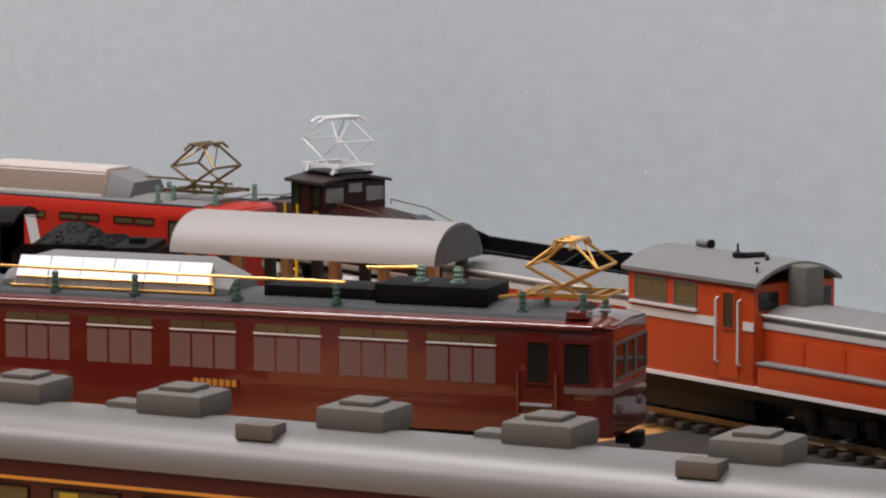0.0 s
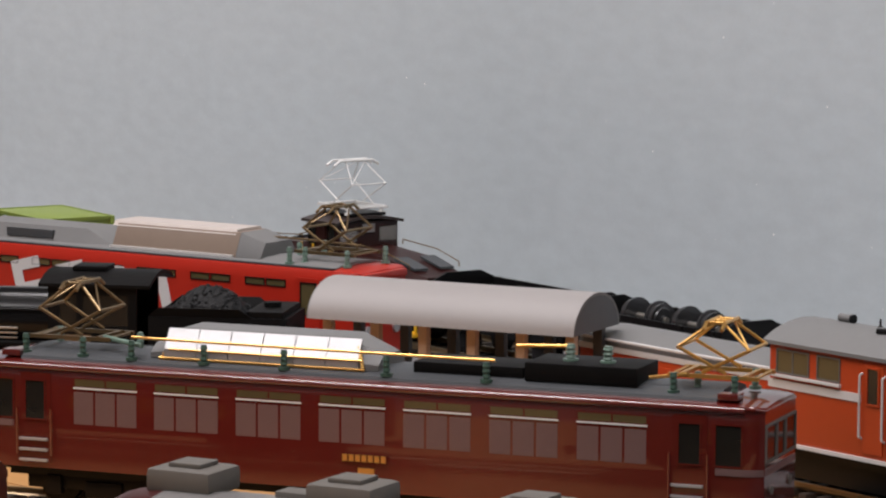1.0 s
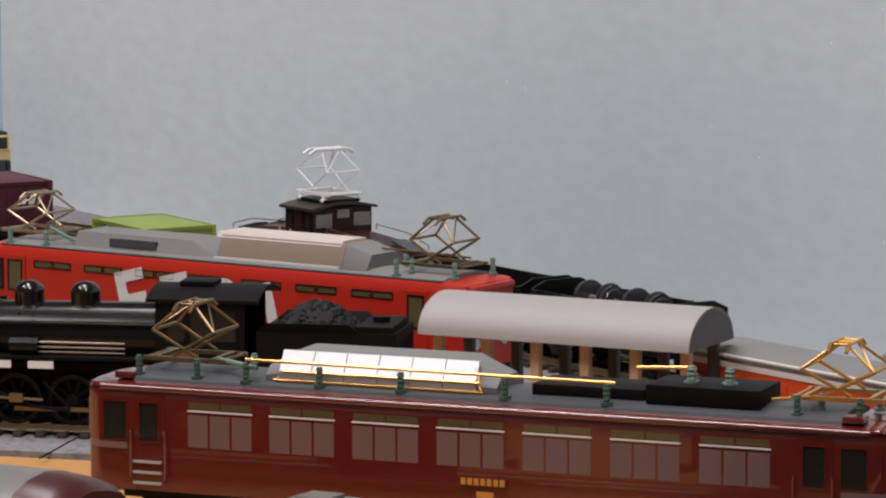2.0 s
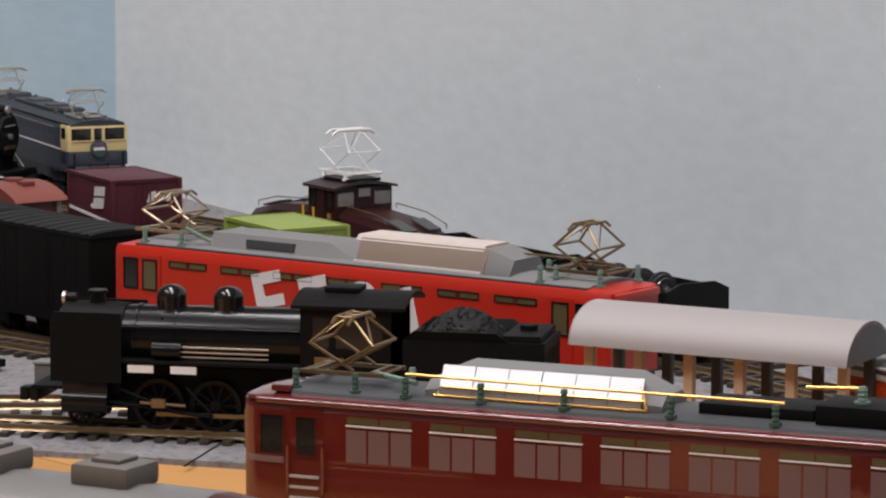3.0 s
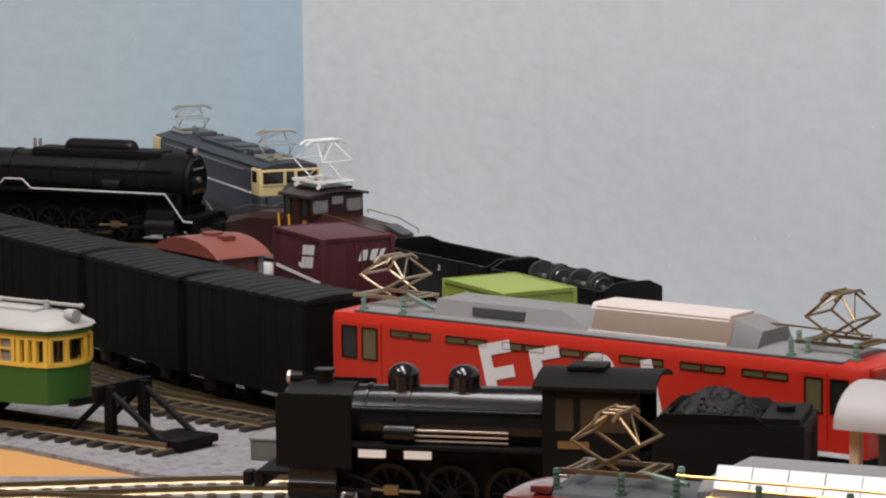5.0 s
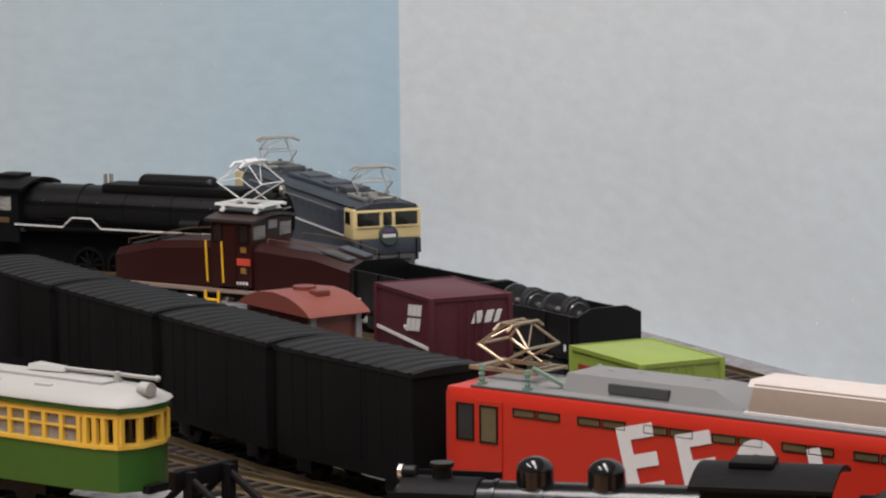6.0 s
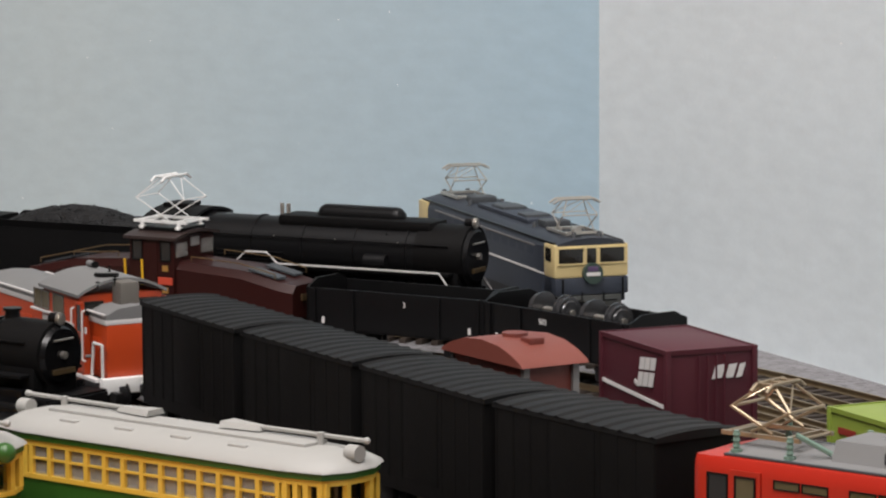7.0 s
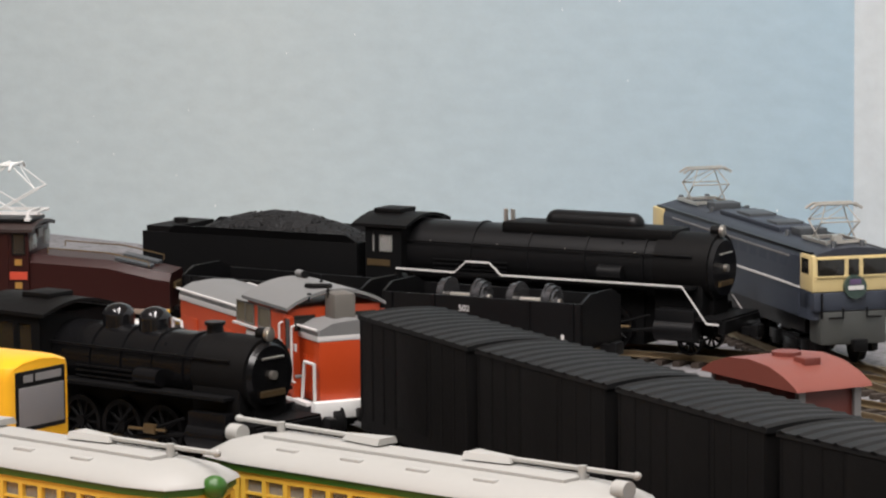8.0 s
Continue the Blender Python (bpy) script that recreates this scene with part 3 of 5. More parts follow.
    for i in range(6):
        bm = B()
        x = -61.5 + i * 10.1
        loft(bm, [[(x, -10.75, 49.4), (x + 9.8, -10.75, 49.4), (x + 9.8, -7.2, 55.2), (x, -7.2, 55.2)], [(x, -10.0, 49.4), (x + 9.8, -10.0, 49.4), (x + 9.8, -6.4, 55.2), (x, -6.4, 55.2)]])
        part("side_panel", bm, SILVER, c)
        bm = B()
        box(bm, x, x + 9.8, -11.0, -10.4, 46.9, 49.2)
        part("side_panel", bm, SILVER, c)
    bm = B()
    rods(bm, [(-63, -11.2, 46.6), (1, -11.2, 46.6)], 0.45)
    rods(bm, [(-60, -10.9, 49.3), (0, -10.9, 49.3)], 0.35)
    rods(bm, [(0.5, -11, 47), (-2, -8, 53)], 0.6)
    rods(bm, [(-62, -11, 47), (-59.5, -8, 53)], 0.4)
    part("gilt_rim", bm, GOLD, c)
    bm = B()
    box(bm, 15, 48, -9, 9, 46.5, 50.0, 0.5)
    part("equipment_box", bm, MATTBLACK, t, "low black roof box")
    bm = B()
    box(bm, 49, 82, -11, 9, 46.5, 52.0, 0.5)
    part("equipment_box", bm, MATTBLACK, t, "low black roof box")
    bm = B()
    rods(bm, [(-71, -13, 52.6), (-48, -13, 52.4), (8.5, -13, 52.2), (38.5, -13, 52.2), (41, -13, 52.2)], 0.42)
    part("busbar", bm, GOLD, t, "gilt conductor bar along the roof")
    for x, y in ((-106, -11), (-103, 6), (-87, -12), (-76, 4), (-71, -13), (-48, -13), (-23, -13), (8.5, -13), (38.5, -13), (92.5, -11), (98, -6), (110, -11), (111, 6)):
        insulator(t, x, y, 45.8, 5.8, DKGREEN_INS if y < -10 else GREEN_INS, 1.15)
    for x in (60, 71):
        insulator(t, x, -3, 51.8, 5.0, GREEN_INS, 1.5)
    bm = B()
    rods(bm, [(-83, -6, 51), (-68, -12, 50)], 0.8)
    part("switch_arm", bm, GREEN_INS, t)
    for pts in ([(84, -6, 49), (96, -9, 51)], [(44, -3, 55.4), (60, -3, 56.2)]):
        bm = B()
        rods(bm, pts, 0.55)
        part("busbar", bm, GOLD, t)
    pantograph(t, -93, 50, BRONZE, 0.72, 26)
    pantograph(t, 103, 50, GOLD, 0.66, 26)


maroon_loco()


# ---- canopy of a platform ----
def canopy():
    t = thing("platform_canopy", "pale grey barrel-vaulted platform canopy on beige wooden posts", "canopy", place(0.1961, 0.4455, 6.9))
    L, w, zb = 98, 18.5, 39.6
    arc = [(-w * math.cos(math.pi * k / 20), zb + 12.6 * math.sin(math.pi * k / 20)) for k in range(21)]
    inner = [(-(w - 1) * math.cos(math.pi * k / 20), zb + 11.6 * math.sin(math.pi * k / 20)) for k in range(20, -1, -1)]
    bm = B()
    loft(bm, [[(x, y, z) for y, z in arc + inner] for x in (-L / 2, L / 2)])
    part("roof", bm, mat("pale_pinkish_grey_plastic", (0.31, 0.29, 0.282), 0.55, vary=0.05), t)
    # gables: the right end carries its shade as a darker grey
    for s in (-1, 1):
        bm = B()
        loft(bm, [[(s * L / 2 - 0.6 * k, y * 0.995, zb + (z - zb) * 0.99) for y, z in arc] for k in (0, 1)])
        part("gable", bm, LIGHTGREY if s < 0 else mat("shaded_gable_plastic", (0.095, 0.095, 0.1), 0.65), t, "grey end gable")
    # posts: beige in front; the far row's shade is put into a dark colour
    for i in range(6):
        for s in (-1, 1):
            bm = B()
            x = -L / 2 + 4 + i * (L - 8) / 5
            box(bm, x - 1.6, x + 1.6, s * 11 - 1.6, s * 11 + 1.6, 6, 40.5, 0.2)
            part("post", bm, POSTWOOD if s < 0 else SHADEPOST, t)
    bm = B()
    box(bm, -52, 58, -15, 15, GROUND, 6, 0.5)
    part("platform", bm, LIGHTGREY, t, "grey platform slab")
    bm = B()
    for s in (-1, 1):
        box(bm, -L / 2 + 3, L / 2 - 3, s * 11 - 0.8, s * 11 + 0.8, 38.6, 40.2)
    part("beam", bm, POSTWOOD, t)


canopy()


# ---- black boxcars ----
def boxcar(m):
    t = thing("boxcar", "matt black covered boxcar model with a ribbed roof", "boxcar", m, "black boxcars in a row")
    bm = B()
    box(bm, -37, 37, -15, 15, 8.5, 48.0, 0.8)
    b = part("body", bm, MATTBLACK, t)
    for s in (-1, 1):
        bm = B()
        box(bm, -10, 10, *sorted((s * 14.8, s * 15.25)), 14, 46, 0.1)
        part("sliding_door", bm, MATTBLACK, b)
        for x in (-36, -28, -20, -12, 12, 20, 28, 36):
            bm = B()
            box(bm, x - 0.5, x + 0.5, *sorted((s * 14.9, s * 15.12)), 13, 47.6)
            part("side_rib", bm, MATTBLACK, b)
    arc = [(-15.3 + 30.6 * k / 10, 48.1 + 1.3 * math.sin(math.pi * k / 10) ** 0.8) for k in range(11)]
    bm = B()
    loft(bm, [[(x, y, z) for y, z in [(-15.3, 46.6)] + arc + [(15.3, 46.6)]] for x in (-37.8, 37.8)])
    r = part("roof", bm, ROOFBLACK, t, "black roof with raised cross ribs")
    for i in range(11):
        bm = B()
        x = -36 + i * 7.2
        loft(bm, [[(x + d, y, z + 0.05 + (0.5 if d == 0 else 0)) for y, z in arc] + [(x + d, y, z - 0.6) for y, z in arc[::-1]] for d in (-1.2, 0, 1.2)])
        part("roof_rib", bm, ROOFBLACK, r)
    bm = B()
    box(bm, -36.5, 36.5, -12, 12, 9, 12)
    part("underframe", bm, BLACK, t)
    for d in (-1, 1):
        wheelset(t, d * 24, 6)
        for s in (-1, 1):
            bm = B()
            box(bm, d * 24 - 4, d * 24 + 4, s * 12.5 - 1, s * 12.5 + 1, 3.5, 10, 0.4)
            part("axle_box", bm, BLACK, t)
        coupler(t, d * 36.5, d)
    return t


car = boxcar(Matrix.Identity(4))
CARS = [((-0.4435, 0.6148), (-0.3695, 0.5856)), ((-0.3653, 0.584), (-0.2906, 0.5568)), ((-0.2863, 0.5552), (-0.2116, 0.5277)), ((-0.2073, 0.5261), (-0.1303, 0.5061))]
CARPOS = []
for a, b_ in CARS:
    a, b_ = Vector(a), Vector(b_)
    u = (b_ - a).normalized()
    c = (a + b_) / 2 + Vector((-u.y, u.x)) * 0.016
    CARPOS.append((c.x, c.y, math.degrees(math.atan2(u.y, u.x))))
car.matrix_basis = place(*CARPOS[0]) @ Matrix.Diagonal((1.05, 1, 0.935, 1))
for q in CARPOS[1:]:
    copy_thing(car, place(*q))


# ---- containers on flat wagons ----
def container(name, label, paint, cx, cy, heading, marks):
    t = thing(name, label, "container", place(cx, cy, heading, 0.0), "freight containers")
    z0, z1 = 13.0, 46.0
    bm = B()
    box(bm, -23.2, 23.2, -15.3, 15.3, z0, z1, 0.5)
    b = part("body", bm, paint, t)
    for x in (-23.0, 23.0):
        for y in (-15.1, 15.1):
            bm = B()
            box(bm, x - 0.9, x + 0.9, y - 0.9, y + 0.9, z0, z1 + 0.3, 0.2)
            part("corner_post", bm, paint, b)
    for y in (-15.4, 15.4):
        for za, zb in ((z1 - 1.2, z1 + 0.3), (z0, z0 + 1.5)):
            bm = B()
            box(bm, -22, 22, y - 0.4, y + 0.4, za, zb)
            part("side_rail", bm, paint, b)
    for x in (-23.3, 23.3):
        bm = B()
        box(bm, x - 0.4, x + 0.4, -14, 14, z1 - 1.2, z1 + 0.3)
        part("end_rail", bm, paint, b)
    for y in (-4.5, -1.5, 1.5, 4.5):
        bm = B()
        rods(bm, [(23.9, y, z0 + 2), (23.9, y, z1 - 2)], 0.35)
        part("lock_bar", bm, paint, b)
    marks(t)
    return t


def purple_marks(t):
    def block(quad):
        bm = B()
        loft(bm, [[(x, y, z) for x, z in quad] for y in (-15.75, -15.5)])
        part("emblem", bm, WHITE, t, "white emblem block")
    for x in (4.5, 8.3, 12.1):
        z = 38.0 + (x - 4) * 0.09
        block([(x, z), (x + 3.3, z + 0.3), (x + 4.3, z + 4.3), (x + 1.0, z + 4.0)])
        block([(x - 1.4, z - 5.4), (x + 1.9, z - 5.1), (x + 3.2, z - 0.5), (x - 0.1, z - 0.8)])
    block([(1.0, 33.2), (4.0, 32.4), (4.4, 33.6), (1.5, 34.6)])
    bm = B()
    loft(bm, [[(-22, y, 30.4), (22, y, 27.8), (22, y, 29.0), (-22, y, 31.6)] for y in (-15.75, -15.5)])
    part("stripe", bm, WHITE, t, "white slanting stripe")
    for xa, xb in ((-20, -11), (4, 16)):
        bm = B()
        box(bm, xa, xb, -15.75, -15.5, 15.5, 17)
        part("marking_bar", bm, WHITE, t)
    for ya, yb in ((0, 4), (4.6, 8), (8.5, 11)):
        bm = B()
        loft(bm, [[(x, ya, 36.5), (x, yb - 0.6, 36.8), (x, yb + 0.8, 41), (x, ya + 1.4, 40.7)] for x in (23.5, 23.85)])
        part("emblem", bm, WHITE, t)


def lime_marks(t):
    bm = B()
    box(bm, -18, -8, -15.75, -15.55, 39, 41)
    part("marking_bar", bm, mat("dark_red_marking", (0.25, 0.03, 0.02), 0.5), t)
    bm = B()
    box(bm, 23.6, 23.8, 5, 8, 34, 37)
    box(bm, 23.6, 23.8, 9.5, 12, 34, 37)
    part("marking_bar", bm, mat("dark_olive_marking", (0.08, 0.1, 0.02), 0.5), t)


def flat_wagon(cx, cy, heading, x0, x1):
    t = thing("flat_wagon", "dark flat container wagon standing in the yard", "wagon", place(cx, cy, heading), "container wagons")
    bm = B()
    box(bm, x0, x1, -14, 14, 9.5, 12.8, 0.4)
    part("deck", bm, DARKROOF, t)
    for x in (x0 + 20, x1 - 20):
        wheelset(t, x, 5)
        bm = B()
        box(bm, x - 8, x + 8, -12.5, 12.5, 4, 8, 0.4)
        part("bogie_frame", bm, BLACK, t)


container("freight_container", "dark maroon freight container with white emblem blocks and stripe", PURPLE, -0.1974, 0.6074, -26.6, purple_marks).location.z = 0.0095
container("freight_container", "bright lime green freight container on a flat wagon", LIME, -0.0913, 0.5815, -24.6, lime_marks)
flat_wagon(-0.1974, 0.6074, -26.6, -36, 36)
flat_wagon(-0.0913, 0.5815, -24.6, -36, 36)


# ---- blue and cream electric locomotive ----
def blue_loco():
    t = thing("electric_locomotive", "dark blue electric locomotive model with cream cab front", "locomotive", place(-0.5062, 0.9098, -31.6) @ Matrix.Scale(0.93, 4))
    half = 17.0
    bm = B()
    loft(bm, shell(half, 190, 19, 41, 44.5, 46.3, 2.5, 1.0))
    part("body", bm, BLUE, t)
    bm = B()
    loft(bm, [[(x, y, z) for y, z in ((-16, 44.2), (-15, 45.2), (-8, 47.0), (0, 47.5), (8, 47.0), (15, 45.2), (16, 44.2))] for x in (-93, 96)])
    part("roof", bm, mat("dark_blue_grey_roof", (0.022, 0.026, 0.036), 0.5), t, "dark blue-grey roof")
    for d in (-1, 1):
        bm = B()
        box(bm, *sorted((d * 82, d * 96.2)), -17.3, 17.3, 30.0, 44.6, 1.2)
        f = part("cab_front", bm, CREAM, t, "cream-painted cab end")
        for k in (-1, 1):
            bm = B()
            box(bm, *sorted((d * 95.6, d * 96.6)), k * 9.6 - 5.6, k * 9.6 + 5.6, 36.5, 43, 0.3)
            part("windscreen", bm, GLASS_D, f)
            bm = B()
            for a, b_, c, e in ((-6.2, 6.2, 35.9, 36.5), (-6.2, 6.2, 43, 43.6)):
                box(bm, *sorted((d * 96, d * 96.9)), k * 9.6 + a, k * 9.6 + b_, c, e)
            part("window_frame", bm, CREAM, f)
        bm = B()
        box(bm, *sorted((d * 95.6, d * 96.6)), -2.2, 2.2, 36.5, 43, 0.3)
        part("door_window", bm, GLASS_D, f)
        bm = B()
        cyl(bm, (d * 96, 0, 32), (d * 98.6, 0, 32), 4.6, seg=24)
        hm = part("head_mark", bm, mat("head_mark_green", (0.035, 0.06, 0.05), 0.4), f, "round emblem board on the cab front")
        bm = B()
        box(bm, *sorted((d * 98.5, d * 98.9)), -3.2, 3.2, 31, 32.6)
        part("emblem_band", bm, WHITE, hm)
        bm = B()
        box(bm, *sorted((d * 98.5, d * 98.85)), -2.6, 2.2, 33.0, 35.2, 0.1)
        part("emblem_patch", bm, mat("head_mark_violet", (0.10, 0.06, 0.13), 0.4), hm)
        bm = B()
        box(bm, *sorted((d * 82, d * 96.8)), -17, 17, 22.5, 30.0, 0.8)
        part("front_apron", bm, BLUE, t)
        bm = B()
        box(bm, *sorted((d * 84, d * 97)), -14, 14, 9, 22.5, 1.5)
        part("pilot", bm, mat("grey_pilot_paint", (0.055, 0.058, 0.054), 0.5), t, "grey buffer beam and pilot")
        bm = B()
        for k in (-1, 1):
            rods(bm, [(d * 98, k * 14, 20), (d * 98, k * 14, 30)], 0.5)
            rods(bm, [(d * 98, k * 5, 24), (d * 98, k * 5, 20), (d * 98, k * 11, 20)], 0.4)
        part("handrail", bm, BLACK, t)
        coupler(t, d * 97, d)
        bogie(t, d * 64, 32, 6.5)
        pantograph(t, d * 75, 47.6, NICKEL, 0.62, 17, wide=22, thick=0.6)
        for k in (-1, 1):
            insulator(t, d * 90, k * 6, 46.4, 3.0, DARKROOF)
            insulator(t, d * 45, k * 8, 46.0, 3.0, DARKROOF)
    bogie(t, 0, 32, 6.5)
    for s in (-1, 1):
        bm = B()
        box(bm, -82, 82, *sorted((s * 16.9, s * 17.4)), 30.4, 31.2)
        part("cream_line", bm, WHITE, t, "off-white line along the side")
        bm = B()
        box(bm, -70, 70, *sorted((s * 16.9, s * 17.25)), 41.6, 42.3)
        part("window_strip", bm, LIGHTGREY, t)
        for i in range(12):
            pane(t, -66 + i * 11.4, -58 + i * 11.4, 37.5, 41.0, s * 17, mat_louvre, None, name="louvre_panel")
        bm = B()
        box(bm, 74, 81, *sorted((s * 16.9, s * 17.3)), 20, 43)
        part("cab_door", bm, BLUE, t)
        pane(t, 84.5, 92, 37, 43, s * 17.35, GLASS_D, None)
    for s in (-1, 1):
        bm = B()
        box(bm, -92, 92, *sorted((s * 15.0, s * 16.6)), 44.6, 45.5, 0.3)
        part("rain_gutter", bm, BLACK, t, "black roof gutter")
    for x, w in ((-52, 5), (-12, 8), (22, 6), (48, 5)):
        bm = B()
        box(bm, x - w, x + w, -6, 6, 47.0, 50.2, 0.6)
        part("roof_box", bm, DARKROOF, t)
    bm = B()
    box(bm, -80, 80, -14, 14, 12, 19)
    part("underframe", bm, BLACK, t)
    bm = B()
    box(bm, -35, 35, -8, 8, 46.8, 49.0, 0.6)
    part("roof_walk", bm, mat("roof_hatch_blue_grey", (0.03, 0.036, 0.05), 0.5), t)
    bm = B()
    cyl(bm, (86, -4, 50), (90, -4, 50), 1.8, seg=12)
    part("headlight", bm, NICKEL, t)


mat_louvre = mat("blue_louvre", (0.036, 0.044, 0.062), 0.6)
blue_loco()


# ---- steam locomotives ----
def spoked(parent, x, r, y, name="driving_wheel"):
    n = 28
    ring = [(math.cos(2 * math.pi * k / n), math.sin(2 * math.pi * k / n)) for k in range(n)]
    for s in (-1, 1):
        bm = B()
        yo = s * y
        outer0 = [bm.verts.new((x + r * c, yo, r + r * d)) for c, d in ring]
        outer1 = [bm.verts.new((x + r * c, yo - s * 2.6, r + r * d)) for c, d in ring]
        in0 = [bm.verts.new((x + r * 0.82 * c, yo, r + r * 0.82 * d)) for c, d in ring]
        in1 = [bm.verts.new((x + r * 0.82 * c, yo - s * 2.6, r + r * 0.82 * d)) for c, d in ring]
        for i in range(n):
            j = (i + 1) % n
            for q in ((outer0[i], outer0[j], outer1[j], outer1[i]), (in0[j], in0[i], in1[i], in1[j]), (outer0[j], outer0[i], in0[i], in0[j]), (outer1[i], outer1[j], in1[j], in1[i])):
                bm.faces.new(q)
        for k in range(10):
            a = 2 * math.pi * k / 10
            cyl(bm, (x, yo - s * 1.2, r), (x + r * 0.85 * math.cos(a), yo - s * 1.2, r + r * 0.85 * math.sin(a)), 0.5, seg=5)
        cyl(bm, (x, yo + s * 0.4, r), (x, yo - s * 2.6, r), r * 0.22, seg=12)
        part(name, bm, BLACK, parent)


def coal_heap(parent, x0, x1, y0, y1, z, h, seed):
    rnd = random.Random(seed)
    bm = B()
    nx, ny = 22, 10
    g = []
    for i in range(nx + 1):
        row = []
        for j in range(ny + 1):
            u, v = i / nx, j / ny
            hh = h * (math.sin(math.pi * u) ** 0.8) * (math.sin(math.pi * v) ** 0.5) + rnd.uniform(-0.5, 0.7)
            row.append(bm.verts.new((x0 + (x1 - x0) * u + rnd.uniform(-0.4, 0.4), y0 + (y1 - y0) * v + rnd.uniform(-0.4, 0.4), z + max(0, hh))))
        g.append(row)
    for i in range(nx):
        for j in range(ny):
            bm.faces.new((g[i][j], g[i + 1][j], g[i + 1][j + 1], g[i][j + 1]))
    for k in range(220):
        u, v = rnd.uniform(0.05, 0.95), rnd.uniform(0.08, 0.92)
        zz = z + h * (math.sin(math.pi * u) ** 0.8) * (math.sin(math.pi * v) ** 0.5)
        r = rnd.uniform(0.35, 0.9)
        bmesh.ops.create_icosphere(bm, subdivisions=1, radius=r, matrix=Matrix.Translation((x0 + (x1 - x0) * u, y0 + (y1 - y0) * v, zz)) @ Euler((rnd.random() * 3, rnd.random() * 3, 0)).to_matrix().to_4x4() @ Matrix.Diagonal((1, rnd.uniform(0.6, 1), rnd.uniform(0.6, 1), 1)))
    ob = part("coal_load", bm, COAL, parent, "heap of crushed coal")
    ob["kind"] = "stuff"
    for f in ob.data.polygons:
        f.use_smooth = False


def steam_loco(name, label, m, front, stack, dome1, dome2, cab0, cab1, tend1, wheels, r, axis_z, rad, white_line=False, deflector=True, mir=1, gloss=0.3, cabtop=48.0, sidepanel=False):
    """Tender engine with its smokebox at x = front and the cab behind at larger x; mir = -1 turns it round."""
    t = thing(name, label, "steam locomotive", m, "steam locomotives")
    X = lambda v: mir * v
    blk = mat("engine_black_paint", (0.005, 0.005, 0.0055), gloss, vary=0.3, grain=500, bump=0.02, spec=0.22, coat=0.12 if gloss < 0.3 else 0.04)
    dull = mat("dull_engine_black", (0.006, 0.006, 0.0063), 0.5, vary=0.3, grain=500, bump=0.05, spec=0.08)
    bm = B()
    cyl(bm, (X(front), 0, axis_z), (X(front + 22), 0, axis_z), rad + 0.7, seg=40)
    part("smokebox", bm, MATTBLACK, t)
    bm = B()
    cyl(bm, (X(front - 1.6), 0, axis_z), (X(front), 0, axis_z), rad - 1.8, rad - 0.6, 32) if mir > 0 else cyl(bm, (X(front), 0, axis_z), (X(front - 1.6), 0, axis_z), rad - 0.6, rad - 1.8, 32)
    d = part("smokebox_door", bm, blk, t)
    bm = B()
    cyl(bm, (X(front - 3), 0, axis_z), (X(front - 1), 0, axis_z), 1.4, seg=12)
    rods(bm, [(X(front - 2.2), -5, axis_z + 5.5), (X(front - 2.2), 5, axis_z + 5.5)], 0.4)
    part("door_handle", bm, NICKEL, d)
    bm = B()
    box(bm, *sorted((X(front - 2.6), X(front - 1.6))), -5.5, 5.5, axis_z - 6.6, axis_z - 4.8)
    part("number_plate", bm, BRONZE, d, "small bronze plate")
    bm = B()
    cyl(bm, (X(front + 22), 0, axis_z), (X(cab0 + 2), 0, axis_z), rad, rad + (0.8 if mir > 0 else 0), 40)
    b = part("boiler", bm, blk, t)
    for k in range(4):
        bm = B()
        x = front + 26 + k * (cab0 - front - 30) / 4
        cyl(bm, (X(x), 0, axis_z), (X(x + 1.0), 0, axis_z), rad + 0.55, seg=40)
        part("boiler_band", bm, blk, b)
    bm = B()
    cyl(bm, (X(stack), 0, axis_z + rad - 1), (X(stack), 0, cabtop - 3.2), 3.0, 2.6, 20)
    cyl(bm, (X(stack), 0, cabtop - 3.5), (X(stack), 0, cabtop - 2.4), 3.4, seg=20)
    part("chimney", bm, BLACK, t)
    for x in (dome1, dome2):
        if x is None:
            continue
        bm = B()
        cyl(bm, (X(x), 0, axis_z + rad - 2.5), (X(x), 0, cabtop - 3.6), 5.2, seg=28)
        ball(bm, (X(x), 0, cabtop - 3.6), 5.2, sz=0.75, seg=24)
        part("dome", bm, GLOSSBLACK, t, "gloss black steam dome")
    # running board
    zb = axis_z - 6.0
    bm = B()
    for s in (-1, 1):
        box(bm, *sorted((X(front + 4), X(cab0))), *sorted((s * 9.5, s * 16.5)), zb - 1.2, zb, 0.2)
    box(bm, *sorted((X(front - 8), X(front + 4))), -16, 16, 14, 15.2)
    part("running_board", bm, dull, t)
    bm = B()
    box(bm, *sorted((X(front + 2), X(front + 22))), -11.5, 11.5, 12, axis_z - rad * 0.3, 1.2)
    part("smokebox_saddle", bm, dull, t)
    for s in (-1, 1):
        for k in range(4):
            bm = B()
            xk = front + 30 + k * (cab0 - front - 40) / 3
            rods(bm, [(X(xk), s * rad * 0.86, axis_z + rad * 0.42), (X(xk), s * (rad + 0.5), axis_z + 5)], 0.35)
            part("handrail_knob", bm, NICKEL, t)
        bm = B()
        rods(bm, [(X(front + 36), s * (rad * 0.99), axis_z - 3.0), (X(front + 36), s * (rad * 0.72), axis_z + rad * 0.72)], 0.45)
        part("feed_pipe", bm, dull, t)
